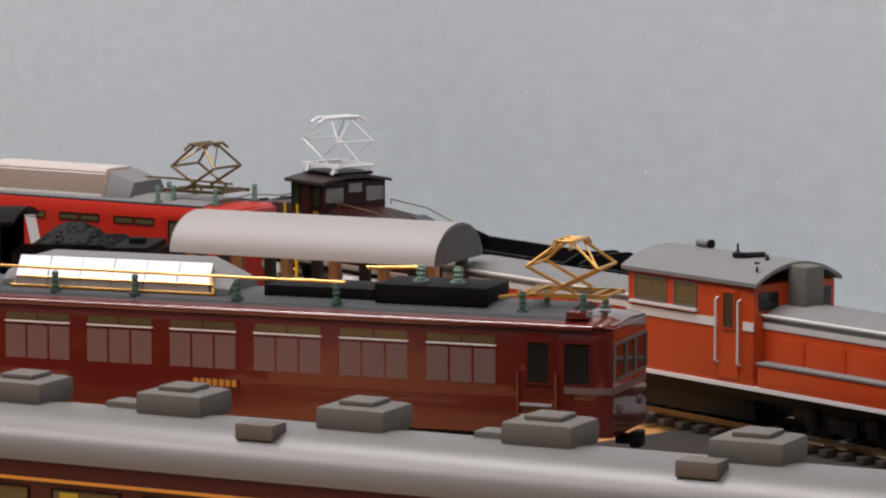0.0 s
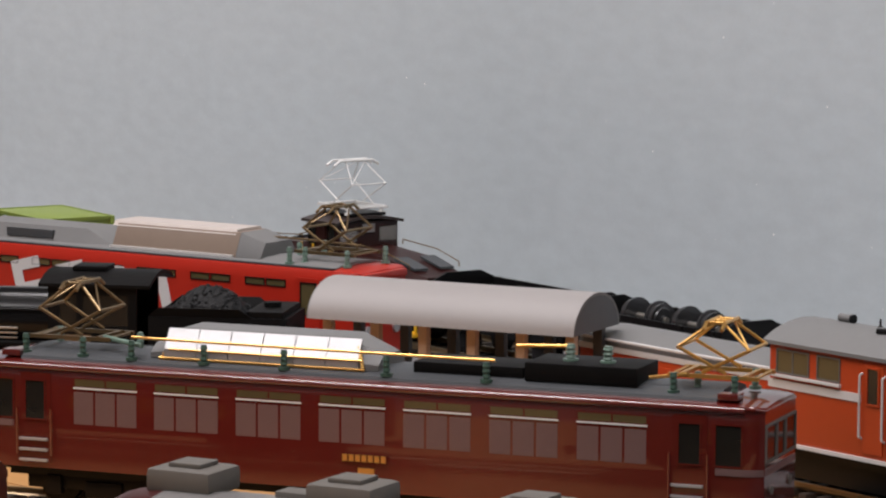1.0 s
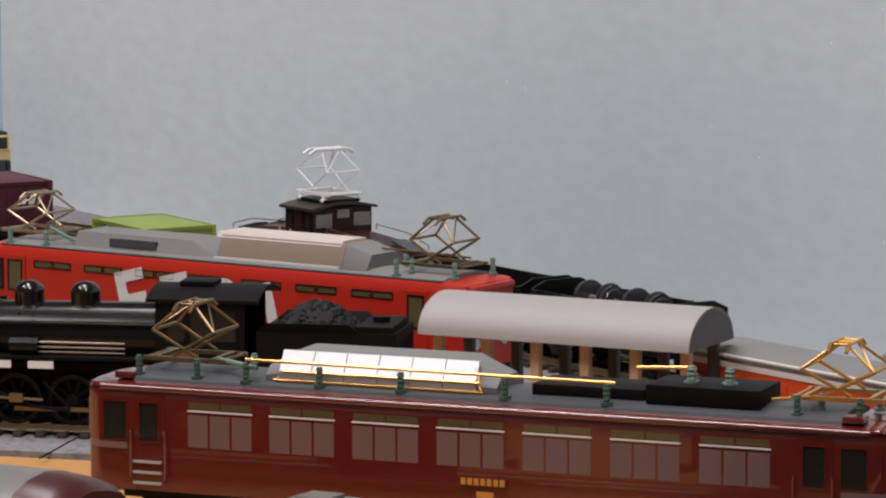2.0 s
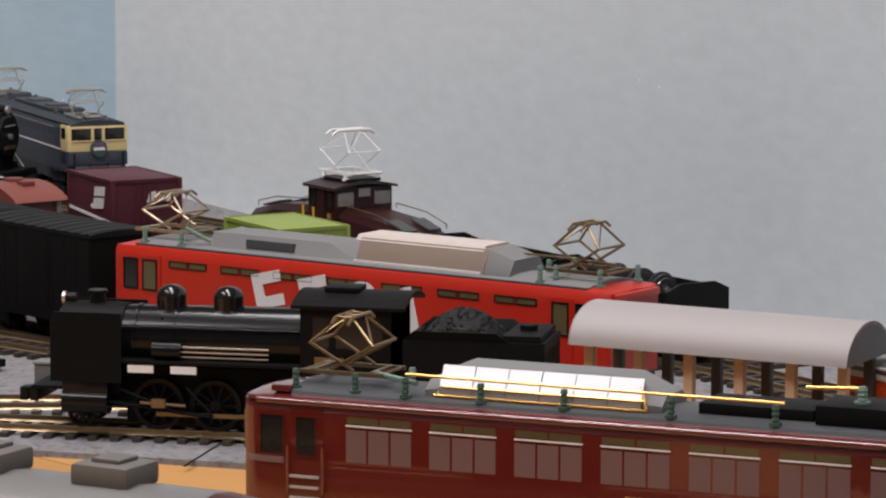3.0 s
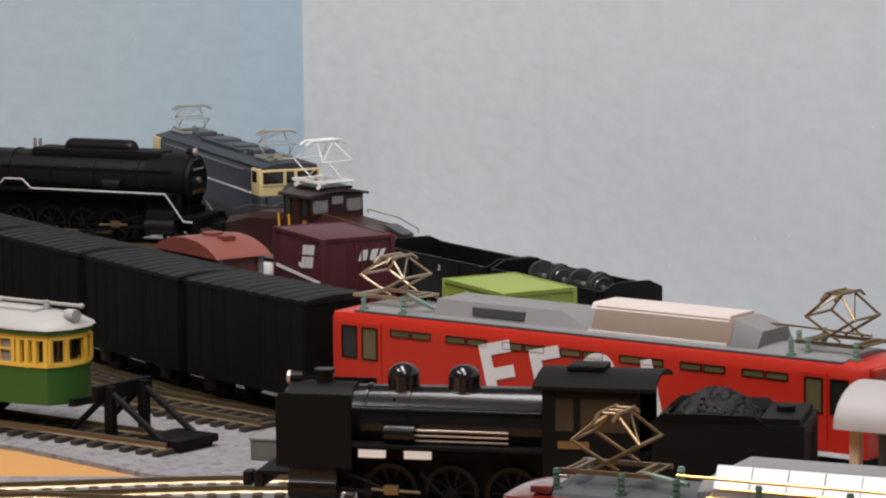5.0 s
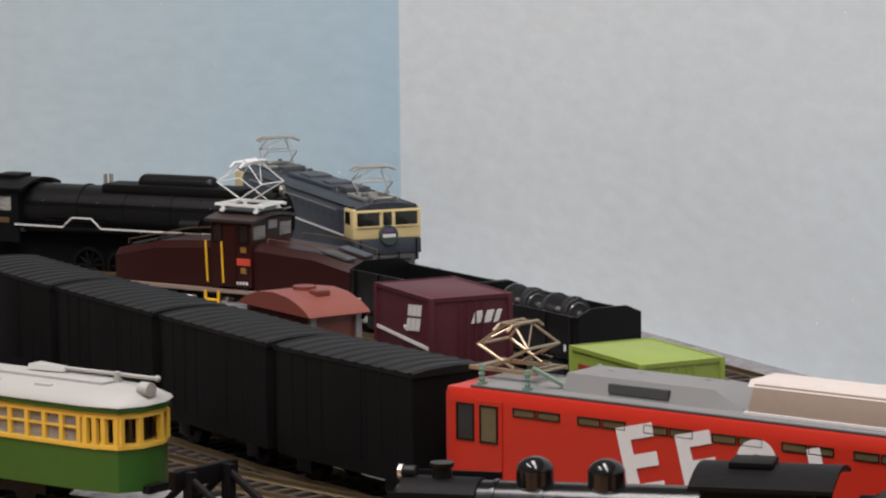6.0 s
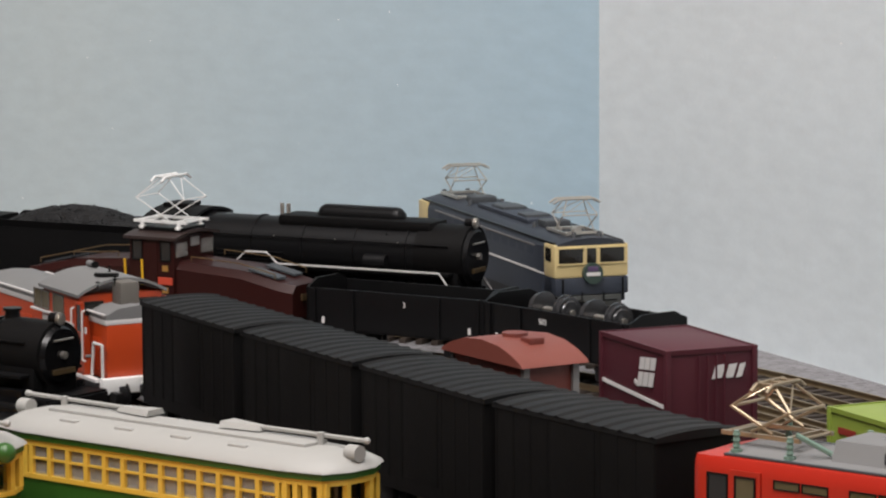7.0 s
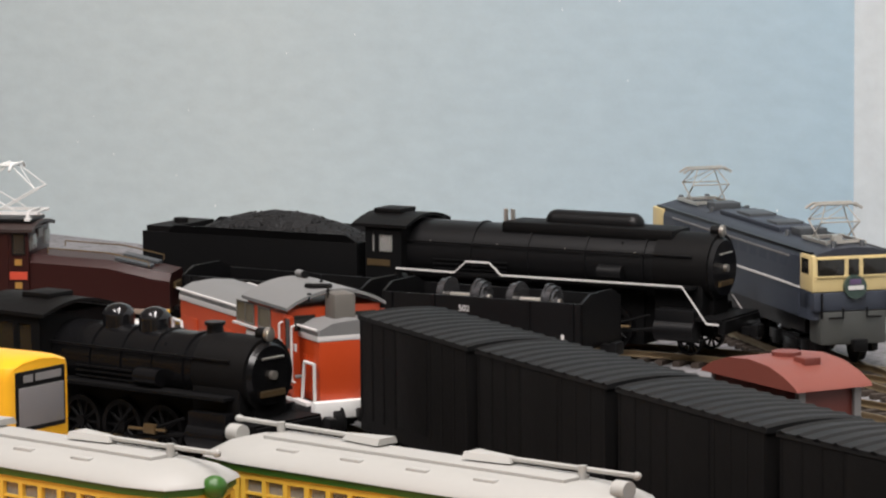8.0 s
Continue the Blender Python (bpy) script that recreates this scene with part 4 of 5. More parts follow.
    if white_line:
        for s in (-1, 1):
            y0, y1 = sorted((s * 16.4, s * 17.0))
            z0 = zb + 0.2
            c = (front + cab0) / 2
            pts = [(front - 7, 13.2), (front - 2, 13.4), (front + 8, z0), (c + 20, z0), (c + 25, z0 + 4.5), (c + 35, z0 + 4.5), (c + 40, z0), (cab0 + 2, z0 + 0.2)]
            bm = B()
            for (xa, za), (xb, zc) in zip(pts, pts[1:]):
                w = 0.33
                loft(bm, [[(X(xa), y, za - w), (X(xb), y, zc - w), (X(xb), y, zc + w), (X(xa), y, za + w)] for y in (y0, y1)])
            part("white_edge", bm, WHITE, t, "white-lined running board edge")
    if deflector:
        for s in (-1, 1):
            bm = B()
            loft(bm, [[(X(front - 1), y, zb - 8), (X(front + 24), y, zb - 8), (X(front + 24), y, axis_z + rad - 0.8), (X(front), y, axis_z + rad - 0.8), (X(front - 1), y, axis_z + rad - 3)] for y in (s * 16.4, s * 17.2)])
            part("smoke_deflector", bm, dull, t)
    bm = B()
    box(bm, *sorted((X(front - 9), X(front - 6))), -15.5, 15.5, 9.5, 14.5, 0.4)
    part("buffer_beam", bm, BLACK, t)
    coupler(t, X(front - 9), -mir)
    for s in (-1, 1):
        bm = B()
        cyl(bm, (X(front + 3), s * 14.5, 10), (X(front + 19), s * 14.5, 10), 4.2, seg=20)
        box(bm, *sorted((X(front + 3), X(front + 19))), *sorted((s * 11, s * 17)), 10, 18, 0.8)
        part("cylinder", bm, blk, t)
        bm = B()
        x0, x1 = wheels[0], wheels[-1]
        box(bm, *sorted((X(x0), X(x1))), *sorted((s * 12.4, s * 13.2)), r - 3.6, r - 2.2)
        part("coupling_rod", bm, BRONZE, t, "tarnished bronze coupling rod")
        bm = B()
        cyl(bm, (X(front + 19), s * 14.2, 10), (X(wheels[1]), s * 14.2, r - 3.2), 0.7, seg=8)
        cyl(bm, (X(front + 22), s * 15, 15), (X(wheels[0] + 6), s * 15, 8), 0.5, seg=8)
        cyl(bm, (X(wheels[1] - 9), s * 15, 16), (X(wheels[1]), s * 15, r - 2), 0.5, seg=8)
        part("main_rod", bm, dull, t)
        bm = B()
        box(bm, *sorted((X(front + 34), X(front + 39))), *sorted((s * 14.4, s * 16.2)), 8.6, 11.8, 0.5)
        cyl(bm, (X(front + 30), s * 15.2, 10.2), (X(front + 46), s * 15.2, 9.6), 0.55, seg=8)
        part("crosshead", bm, BRONZE, t, "tarnished bronze crosshead")
        bm = B()
        for k in range(3):
            rods(bm, [(X(cab0 - 44), s * (rad + 0.8), axis_z - 1.6 - 1.7 * k), (X(cab0 - 12), s * (rad + 0.8), axis_z - 1.6 - 1.7 * k)], 0.35)
        part("pipe", bm, NICKEL if sidepanel else BLACK, t, "bright pipes along the boiler" if sidepanel else "")
        bm = B()
        rods(bm, [(X(front + 6), s * (rad + 0.4), axis_z + 5), (X(cab0), s * (rad + 0.4), axis_z + 5)], 0.4)
        part("handrail", bm, BLACK, t)
        bm = B()
        cyl(bm, (X(front + 34), s * 12.5, zb + 3.2), (X(front + 44), s * 12.5, zb + 3.2), 3.0, seg=18)
        part("air_tank", bm, blk, t)
        if sidepanel:
            for k in (0, 1):
                bm = B()
                box(bm, *sorted((X(front + 26 + 15 * k), X(front + 35 + 15 * k))), *sorted((s * 16, s * 16.4)), zb - 4.2, zb - 1.6)
                part("pale_plate", bm, WHITEMETAL, t)
    for w in wheels:
        spoked(t, X(w), r, 10.2)
    spoked(t, X(front + 8), 5.0, 10.2, "leading_wheel")
    bm = B()
    box(bm, *sorted((X(front), X(cab1))), -6, 6, 7, axis_z - rad + 1)
    part("frame", bm, dull, t)
    bm = B()
    box(bm, *sorted((X(wheels[0] - 12), X(cab1 - 2))), -7.4, 7.4, 2.2, axis_z - rad + 2, 0.8)
    part("ash_pan", bm, dull, t)
    # cab
    bm = B()
    box(bm, *sorted((X(cab0), X(cab0 + 1.2))), -16, 16, zb - 1, cabtop - 4)
    c = part("cab", bm, dull, t)
    for s in (-1, 1):
        ya, yb = sorted((s * 15.2, s * 16.2))
        for xa, xb, za, zc, what in ((cab0, cab1 - 3, zb - 8, zb + 6.5, "cab_side"), (cab0, cab0 + 4, zb + 6.5, cabtop - 7, "window_post"), (cab0 + 10, cab0 + 12, zb + 6.5, cabtop - 7, "window_post"), (cab1 - 6, cab1 - 3, zb + 6.5, cabtop - 7, "window_post"), (cab0, cab1 - 3, cabtop - 7, cabtop - 4, "window_header")):
            bm = B()
            box(bm, *sorted((X(xa), X(xb))), ya, yb, za, zc)
            part(what, bm, dull, c)
    for s in (-1, 1):
        bm = B()
        box(bm, *sorted((X(cab0 + 4), X(cab0 + 10))), *sorted((s * 15.4, s * 15.7)), zb + 6.5, cabtop - 7)
        box(bm, *sorted((X(cab0 + 12), X(cab1 - 6))), *sorted((s * 15.4, s * 15.7)), zb + 6.5, cabtop - 7)
        part("cab_window", bm, GLASS_C if white_line else GLASS_D, c)
        bm = B()
        box(bm, *sorted((X(cab0 + 5), X(cab0 + 15))), *sorted((s * 16.1, s * 16.6)), zb + 1, zb + 3.4)
        part("number_plate", bm, BRONZE, c, "small bronze plate")
    arc = [(-17.5 + 3.5 * k, cabtop - 4.2 + 4.6 * math.sin(math.pi * (0.08 + 0.84 * k / 10))) for k in range(11)]
    bm = B()
    loft(bm, [[(X(x), y, z) for y, z in arc] + [(X(x), y, z - 1.2) for y, z in arc[::-1]] for x in (cab0 - 3, cab1 + 2)])
    rf = part("cab_roof", bm, MATTBLACK, c)
    bm = B()
    box(bm, *sorted((X(cab0 + 6), X(cab0 + 18))), -6, 6, cabtop, cabtop + 1.8, 0.4)
    part("roof_hatch", bm, MATTBLACK, rf)
    # tender
    tz = 35.5
    bm = B()
    box(bm, *sorted((X(cab1 + 1), X(tend1))), -15, 15, 12, tz - 3, 0.4)
    tn = part("tender", bm, dull, t, "black coal tender")
    for s in (-1, 1):
        bm = B()
        ya, yb = sorted((s * 14.8, s * 16))
        box(bm, *sorted((X(cab1 + 1), X(tend1))), ya, yb, 13, tz, 0.2)
        part("tender_side", bm, dull, tn)
        bm = B()
        loft(bm, [[(X(cab1 + 1), y, tz), (X(cab1 + 5), y + s * 1.6, tz + 3.2), (X(tend1 - 16), y + s * 1.6, tz + 3.2), (X(tend1 - 12), y, tz)] for y in (s * 15.0, s * 15.8)])
        part("coal_board", bm, dull, tn)
    for xa, xb in ((cab1 + 1, cab1 + 3), (tend1 - 1.5, tend1)):
        bm = B()
        box(bm, *sorted((X(xa), X(xb))), -15.9, 15.9, 13, tz)
        part("tender_end", bm, dull, tn)
    bm = B()
    loft(bm, [[(X(x), y, z) for y, z in ((-15, tz - 3), (-15, tz + 2.2), (15, tz + 2.2), (15, tz - 3))] for x in (tend1 - 14, tend1 - 1.5)])
    cyl(bm, (X(tend1 - 8), 0, tz + 2), (X(tend1 - 8), 0, tz + 4), 3.0, seg=14)
    part("water_hatch", bm, MATTBLACK, tn)
    x0, x1 = sorted((X(cab1 + 4), X(tend1 - 15)))
    coal_heap(tn, x0, x1, -14, 14, tz - 2.5, 11.5, int(front) + 3)
    for x in (cab1 + 14, (cab1 + tend1) / 2 + 4, tend1 - 12):
        wheelset(tn, X(x), 5.5)
    bm = B()
    for s in (-1, 1):
        box(bm, *sorted((X(cab1 + 6), X(tend1 - 4))), *sorted((s * 11.5, s * 13.5)), 4, 9, 0.5)
    part("tender_frame", bm, BLACK, tn)
    coupler(t, X(tend1), mir)
    bm = B()
    cyl(bm, (X(front - 1), 0, axis_z + rad + 1.6), (X(front + 3.5), 0, axis_z + rad + 1.6), 2.0, seg=18)
    h = part("headlight", bm, BLACK, t)
    bm = B()
    cyl(bm, (X(front - 1.5), 0, axis_z + rad + 1.6), (X(front - 0.9), 0, axis_z + rad + 1.6), 1.6, seg=18)
    part("lens", bm, NICKEL, h, "bright headlight lens")
    bm = B()
    cyl(bm, (X(front - 1.2), 0, axis_z + rad + 1.6), (X(front - 0.2), 0, axis_z + rad + 1.6), 2.3, seg=18)
    part("headlight_rim", bm, NICKEL, h, "bright headlight rim")
    return t


C56 = steam_loco("steam_locomotive", "glossy black tender engine model with bronze rods, facing the points", place(-0.0450, 0.3787, 23.9) @ Matrix.Diagonal((1.015, 1, 1, 1)), 11, 22, 48.3, 68.3, 97, 131, 180, (46, 66, 86), 9.0, 31.0, 11.0, False, True, 1, 0.2, 49.2, True)
D51 = steam_loco("steam_locomotive", "large black tender engine with white-lined running boards by the backdrop", place(-0.4763, 0.8612, 13.0) @ Matrix.Diagonal((1.015, 1, 1, 1)), 12, 26, None, None, 139, 158, 258, (52, 70, 88, 106), 8.6, 32.5, 12.2, True, False, -1, 0.42, 46.8)
bm = B()
cyl(bm, (-48, 0, 46.8), (-80, 0, 46.8), 4.4, seg=28)
ball(bm, (-48, 0, 46.8), 4.4, seg=18)
ball(bm, (-80, 0, 46.8), 4.4, seg=18)
part("feedwater_heater", bm, BLACK, D51, "black horizontal tank on the boiler top")
bm = B()
box(bm, -100, -28, -8, 8, 42, 46.5, 1.5)
part("boiler_casing", bm, MATTBLACK, D51)
bm = B()
for x in (-98, -101):
    cyl(bm, (x, -2, 45), (x, -2, 50.5), 0.9, seg=10)
part("safety_valve", bm, NICKEL, D51)
C58 = steam_loco("steam_locomotive", "black tender engine with gloss domes beside the orange diesel", place(-0.4426, 0.5828, 4.0), 8, 30, 56, 72, 92, 122, 180, (44, 62, 80), 8.6, 29.0, 11.2, False, False, -1, 0.24, 46.5)


# ---- orange centre-cab diesels ----
def orange_diesel(label, m, hoodl, hoodr, hl=29.0, stack=True, up=0.0):
    t = thing("diesel_locomotive", label, "locomotive", m, "orange diesel locomotives")
    bm = B()
    box(bm, -hl, hl, -17, 17, 13, 44.5, 1.0)
    c = part("cab", bm, ORANGE, t)
    arc = [(-18 + 3.6 * k, 43.6 + 7.2 * math.sin(math.pi * (0.04 + 0.92 * k / 10)) ** 0.75) for k in range(11)]
    bm = B()
    loft(bm, [[(x, y, z) for y, z in arc] + [(x, y, z - 1.2) for y, z in arc[::-1]] for x in (-hl - 2, hl + 2)])
    r = part("cab_roof", bm, GREYROOF, t, "arched grey cab roof")
    bm = B()
    cyl(bm, (-17, 2, 52.0), (-11.6, 2, 52.0), 1.3, seg=14)
    h = part("horn", bm, GREYROOF, r)
    bm = B()
    cyl(bm, (-11.7, 2, 52.0), (-10.8, 2, 52.0), 1.45, seg=14)
    part("horn_mouth", bm, BLACK, h)
    for x, y in ((0, 3), (21, -4), (26, -13)):
        bm = B()
        cyl(bm, (x, y, 48.0), (x, y, 53.2 if y > 0 else 52.2 if y > -10 else 49.6), 0.35, seg=8)
        cyl(bm, (x, y, 50.4), (x, y, 51.0), 0.8, seg=8)
        part("aerial", bm, BLACK, r)
    bm = B()
    rods(bm, [(8, -6, 51.0), (12, -5, 51.2), (17, -1, 51.6)], 0.9, 8)
    part("whistle", bm, BLACK, r)
    bm = B()
    box(bm, -hl + 3, hl - 3, -13.5, 13.5, 2.0, 12.5, 0.6)
    part("fuel_tank", bm, BLACK, t)
    for s in (-1, 1):
        w = pane(t, -25, -11, 35.6, 42.3, s * 17, GLASS_O, VENTGREY)
        bm = B()
        box(bm, -18.4, -17.8, *sorted((s * 17, s * 17.2)), 35.6, 42.3)
        part("glazing_bar", bm, VENTGREY, w)
        pane(t, -6.5, 3, 35.6, 42.3, s * 17, GLASS_O, VENTGREY)
        pane(t, 16.2, 20.8, 30.5, 41.3, s * 17.5, GLASS_D, ORANGE, name="door_window")
        bm = B()
        box(bm, 14.2, 22.6, *sorted((s * 17, s * 17.4)), 15, 42.4)
        part("cab_door", bm, ORANGE, c)
        bm = B()
        for x in (13.4, 23.4):
            rods(bm, [(x, s * 17.2, 39.6), (x, s * 18.4, 39), (x, s * 18.4, 20), (x, s * 17.2, 19.4)], 0.38)
        part("handrail", bm, WHITE, t, "white handrail")
        bm = B()
        box(bm, -hl, 12.8, *sorted((s * 17, s * 17.35)), 30.4, 33.0)
        box(bm, 24.5, hl + 0.2, *sorted((s * 17, s * 17.35)), 30.4, 33.0)
        part("white_band", bm, WHITE, t, "white waist band")
        bm = B()
        box(bm, -27, 4, *sorted((s * 17, s * 18.2)), 34.0, 34.8)
        part("sill_rail", bm, WHITE, t)
        bm = B()
        box(bm, -hoodl, hoodr, *sorted((s * 15, s * 17.6)), 12.4, 13.6)
        part("white_sole_bar", bm, WHITE, t)
        bm = B()
        box(bm, hl + 2, hoodr - 12, *sorted((s * 12.5, s * 17.2)), 13.6, 20.5, 0.4)
        part("battery_box", bm, ORANGE, t, "orange side box with grey lid")
        bm = B()
        box(bm, hl + 1.5, hoodr - 11.5, *sorted((s * 12.3, s * 17.6)), 20.5, 21.3, 0.2)
        part("box_lid", bm, GREYROOF, t)
    for d, L in ((-1, hoodl), (1, hoodr)):
        xs = sorted((d * hl, d * L))
        bm = B()
        box(bm, *xs, -12.8, 12.8, 13, 31.5 + up, 1.0)
        h = part("hood", bm, ORANGE, t)
        bm = B()
        box(bm, *xs, -13.1, 13.1, 31.0 + up, 33.0 + up, 0.2)
        part("white_band", bm, WHITE, h)
        top = [(-13, 33.0), (-12.4, 35.0), (-8, 37.2), (0, 38.0), (8, 37.2), (12.4, 35.0), (13, 33.0)]
        bm = B()
        loft(bm, [[(x, y, z + up) for y, z in top] for x in xs])
        part("hood_top", bm, GREYROOF, h, "rounded grey hood top")
        bm = B()
        for s in (-1, 1):
            rods(bm, [(xs[0], s * 13.6, 35.2 + up), (xs[1], s * 13.6, 35.2 + up)], 0.5)
        part("handrail", bm, WHITE, h)
        for s in (-1, 1):
            for k in range(4):
                xa = xs[0] + 4 + k * (xs[1] - xs[0] - 6) / 4
                bm = B()
                box(bm, xa, xa + (xs[1] - xs[0]) / 4 - 5, *sorted((s * 12.8, s * 13.2)), 16, 29, 0.2)
                part("access_door", bm, ORANGE, h)
        bm = B()
        bm.free()
        for s in (-1, 1):
            bm = B()
            rods(bm, [(d * (L + 1), s * 15, 13), (d * (L + 1), s * 15, 27), (d * (L - 7), s * 15, 27), (d * (L - 9), s * 15, 13)], 0.6)
            part("end_handrail", bm, WHITE, t, "white end handrail")
        bm = B()
        box(bm, d * (L + 2) - 2, d * (L + 2) + 2, -16, 16, 8, 14, 0.5)
        part("buffer_beam", bm, WHITEMETAL if hl < 25 else BLACK, t)
        coupler(t, d * (L + 3), d)
        bogie(t, d * L * 0.62, 26, 6)
    for d in (-1, 1):
        for k in (-1, 1):
            bm = B()
            box(bm, *sorted((d * hl * 0.98, d * (hl + 0.5))), k * 11 - 4, k * 11 + 4, 36.5, 42, 0.4)
            part("end_window", bm, GLASS_D, t)
    if stack:
        bm = B()
        box(bm, hl + 0.5, hl + 9, -4, 4, 36, 50, 1.5)
        part("exhaust_pipe", bm, VENTGREY, t, "grey exhaust stack before the cab")
    bm = B()
    box(bm, -hoodl, hoodr, -14, 14, 9, 13)
    part("underframe", bm, BLACK, t)
    bm = B()
    box(bm, -18, 18, -13, 13, 4, 9, 1)
    part("fuel_tank", bm, BLACK, t)
    return t


orange_diesel("orange and grey centre-cab diesel locomotive with white waist band", place(0.3526, 0.4384, -19.3), 128, 105)
orange_diesel("orange diesel locomotive with white handrails coupled to the boxcars", place(-0.4960, 0.6491, -21.5) @ Matrix.Diagonal((1, 1, 0.94, 1)), 88, 33, 17.0, up=3.5)


# ---- trams ----
def tram(label, m, ball_light=False):
    t = thing("tram", label, "tram", m, "green and yellow trams")
    prof = lambda g: [(-66 - g, -5), (-62 - g, -12 - g), (-50, -14.5 - g), (50, -14.5 - g), (62 + g, -12 - g), (66 + g, -5), (66 + g, 5), (62 + g, 12 + g), (50, 14.5 + g), (-50, 14.5 + g), (-62 - g, 12 + g), (-66 - g, 5)]
    bm = B()
    extrude(bm, prof(0), "z", 9, 24.5)
    b = part("lower_body", bm, TGREEN, t, "green painted lower body")
    bm = B()
    extrude(bm, prof(0.5), "z", 24.3, 25.8)
    part("yellow_band", bm, TYELLOW, t)
    bm = B()
    extrude(bm, prof(0.3), "z", 35.2, 37.2)
    part("yellow_header", bm, TYELLOW, t)
    bm = B()
    extrude(bm, prof(0.9), "z", 37.2, 39.4)
    part("green_fascia", bm, TGREEN, t, "green fascia under the roof")
    bm = B()
    loft(bm, [[(x * 1.0, y, 39.4) for x, y in prof(1.6)], [(x * 0.99, y * 0.97, 40.6) for x, y in prof(1.6)], [(x * 0.93, y * 0.78, 43.2) for x, y in prof(1.0)], [(x * 0.85, y * 0.45, 45.0) for x, y in prof(0)]])
    r = part("roof", bm, TWHITE, t, "off-white rounded roof")
    bm = B()
    extrude(bm, prof(-4), "z", 25, 36)
    part("saloon_interior", bm, GLASS_D, t, "dark saloon seen through the windows")
    for s in (-1, 1):
        n = 13
        for k in range(n + 1):
            x = -48 + 96 * k / n
            bm = B()
            box(bm, x - 0.75, x + 0.75, *sorted((s * 13.4, s * 14.9)), 25.6, 35.4)
            part("window_post", bm, TYELLOW, t)
        bm = B()
        box(bm, -48, 48, *sorted((s * 13.8, s * 14.7)), 30.8, 31.5)
        part("window_bar", bm, TYELLOW, t)
        for k in range(n):
            x = -48 + 96 * k / n
            bm = B()
            box(bm, x + 0.8, x + 96 / n - 0.8, *sorted((s * 13.5, s * 13.7)), 25.8, 35.2)
            part("window_pane", bm, GLASS_C, t)
        for d in (-1, 1):
            for x in (50.5, 53.8, 57, 61.5):
                bm = B()
                yy = 14.5 if x < 51 else 14.5 - (x - 50) * 0.2
                box(bm, d * x - 0.9, d * x + 0.9, *sorted((s * (yy - 1.4), s * (yy + 0.3))), 24 if x in (53.8,) else 25.6, 36)
                part("door_post", bm, TYELLOW, t)
    for d in (-1, 1):
        for y in (-11, -5, 5, 11):
            bm = B()
            xx = 65.2 if abs(y) < 6 else 62.6
            box(bm, d * xx - 0.9, d * xx + 0.9, y - 0.8, y + 0.8, 25.6, 36)
            part("front_post", bm, TYELLOW, t)
        bm = B()
        if ball_light:
            ball(bm, (d * 68, 0, 39), 3.4)
        else:
            cyl(bm, (d * 62, 0, 44.2), (d * 66, 0, 44.2), 2.6, seg=20)
        part("headlight", bm, TGREEN if ball_light else TWHITE, t, "round headlight")
        bm = B()
        box(bm, d * 67 - 1.5, d * 67 + 1.5, -5, 5, 8, 11, 0.4)
        part("bumper", bm, BLACK, t)
        bm = B()
        rods(bm, [(d * 18, 3, 47.5), (d * 66, 3, 47.8)], 0.75)
        ball(bm, (d * 66, 3, 47.8), 1.2, seg=10)
        p = part("trolley_pole", bm, TWHITE, t, "off-white trolley pole")
        bm = B()
        loft(bm, [[(d * 14, -1, 46.5), (d * 14, 7, 46.5), (d * 28, 5, 46.5), (d * 28, 1, 46.5)], [(d * 14, 0, 48.4), (d * 14, 6, 48.4), (d * 27, 4, 48.2), (d * 27, 2, 48.2)]])
        cyl(bm, (d * 19, 3, 44), (d * 19, 3, 47), 1.6, seg=12)
        part("pole_base", bm, TWHITE, p)
        bm = B()
        cyl(bm, (d * 50, 2, 43), (d * 50, 2, 48.8), 1.1, seg=10)
        part("pole_hook", bm, TWHITE, r)
    for k in range(4):
        for s in (-1, 1):
            bm = B()
            box(bm, -40 + k * 22, -33 + k * 22, *sorted((s * 8.2, s * 11)), 42.4, 44.4, 0.6)
            part("roof_ventilator", bm, TWHITE, r)
    bm = B()
    box(bm, -50, 50, -5, 5, 44.6, 46.0, 0.4)
    part("roof_walk", bm, TWHITE, r)
    bm = B()
    for k in range(12):
        box(bm, -48 + k * 8, -45 + k * 8, -5.3, -4.9, 44.2, 44.8)
    part("walk_bracket", bm, DARKROOF, r)
    for d in (-1, 1):
        wheelset(t, d * 20, 5)
    bm = B()
    box(bm, -30, 30, -11, 11, 4, 9, 0.6)
    part("truck", bm, BLACK, t)
    bm = B()
    for k in range(3):
        box(bm, -4 + k * 2, -2.8 + k * 2, -14.9, -14.5, 16.5, 18.8)
    part("number_mark", bm, WHITE, t)
    return t


tram("green and yellow tram with white roof and trolley poles", place(-0.2652, 0.4537, 1.0) @ Matrix.Diagonal((1.035, 1, 0.92, 1)))
tram("green and yellow tram with a round green headlight beside another tram", place(-0.3651, 0.4097, 1.0) @ Matrix.Diagonal((1, 1, 0.92, 1)), True)


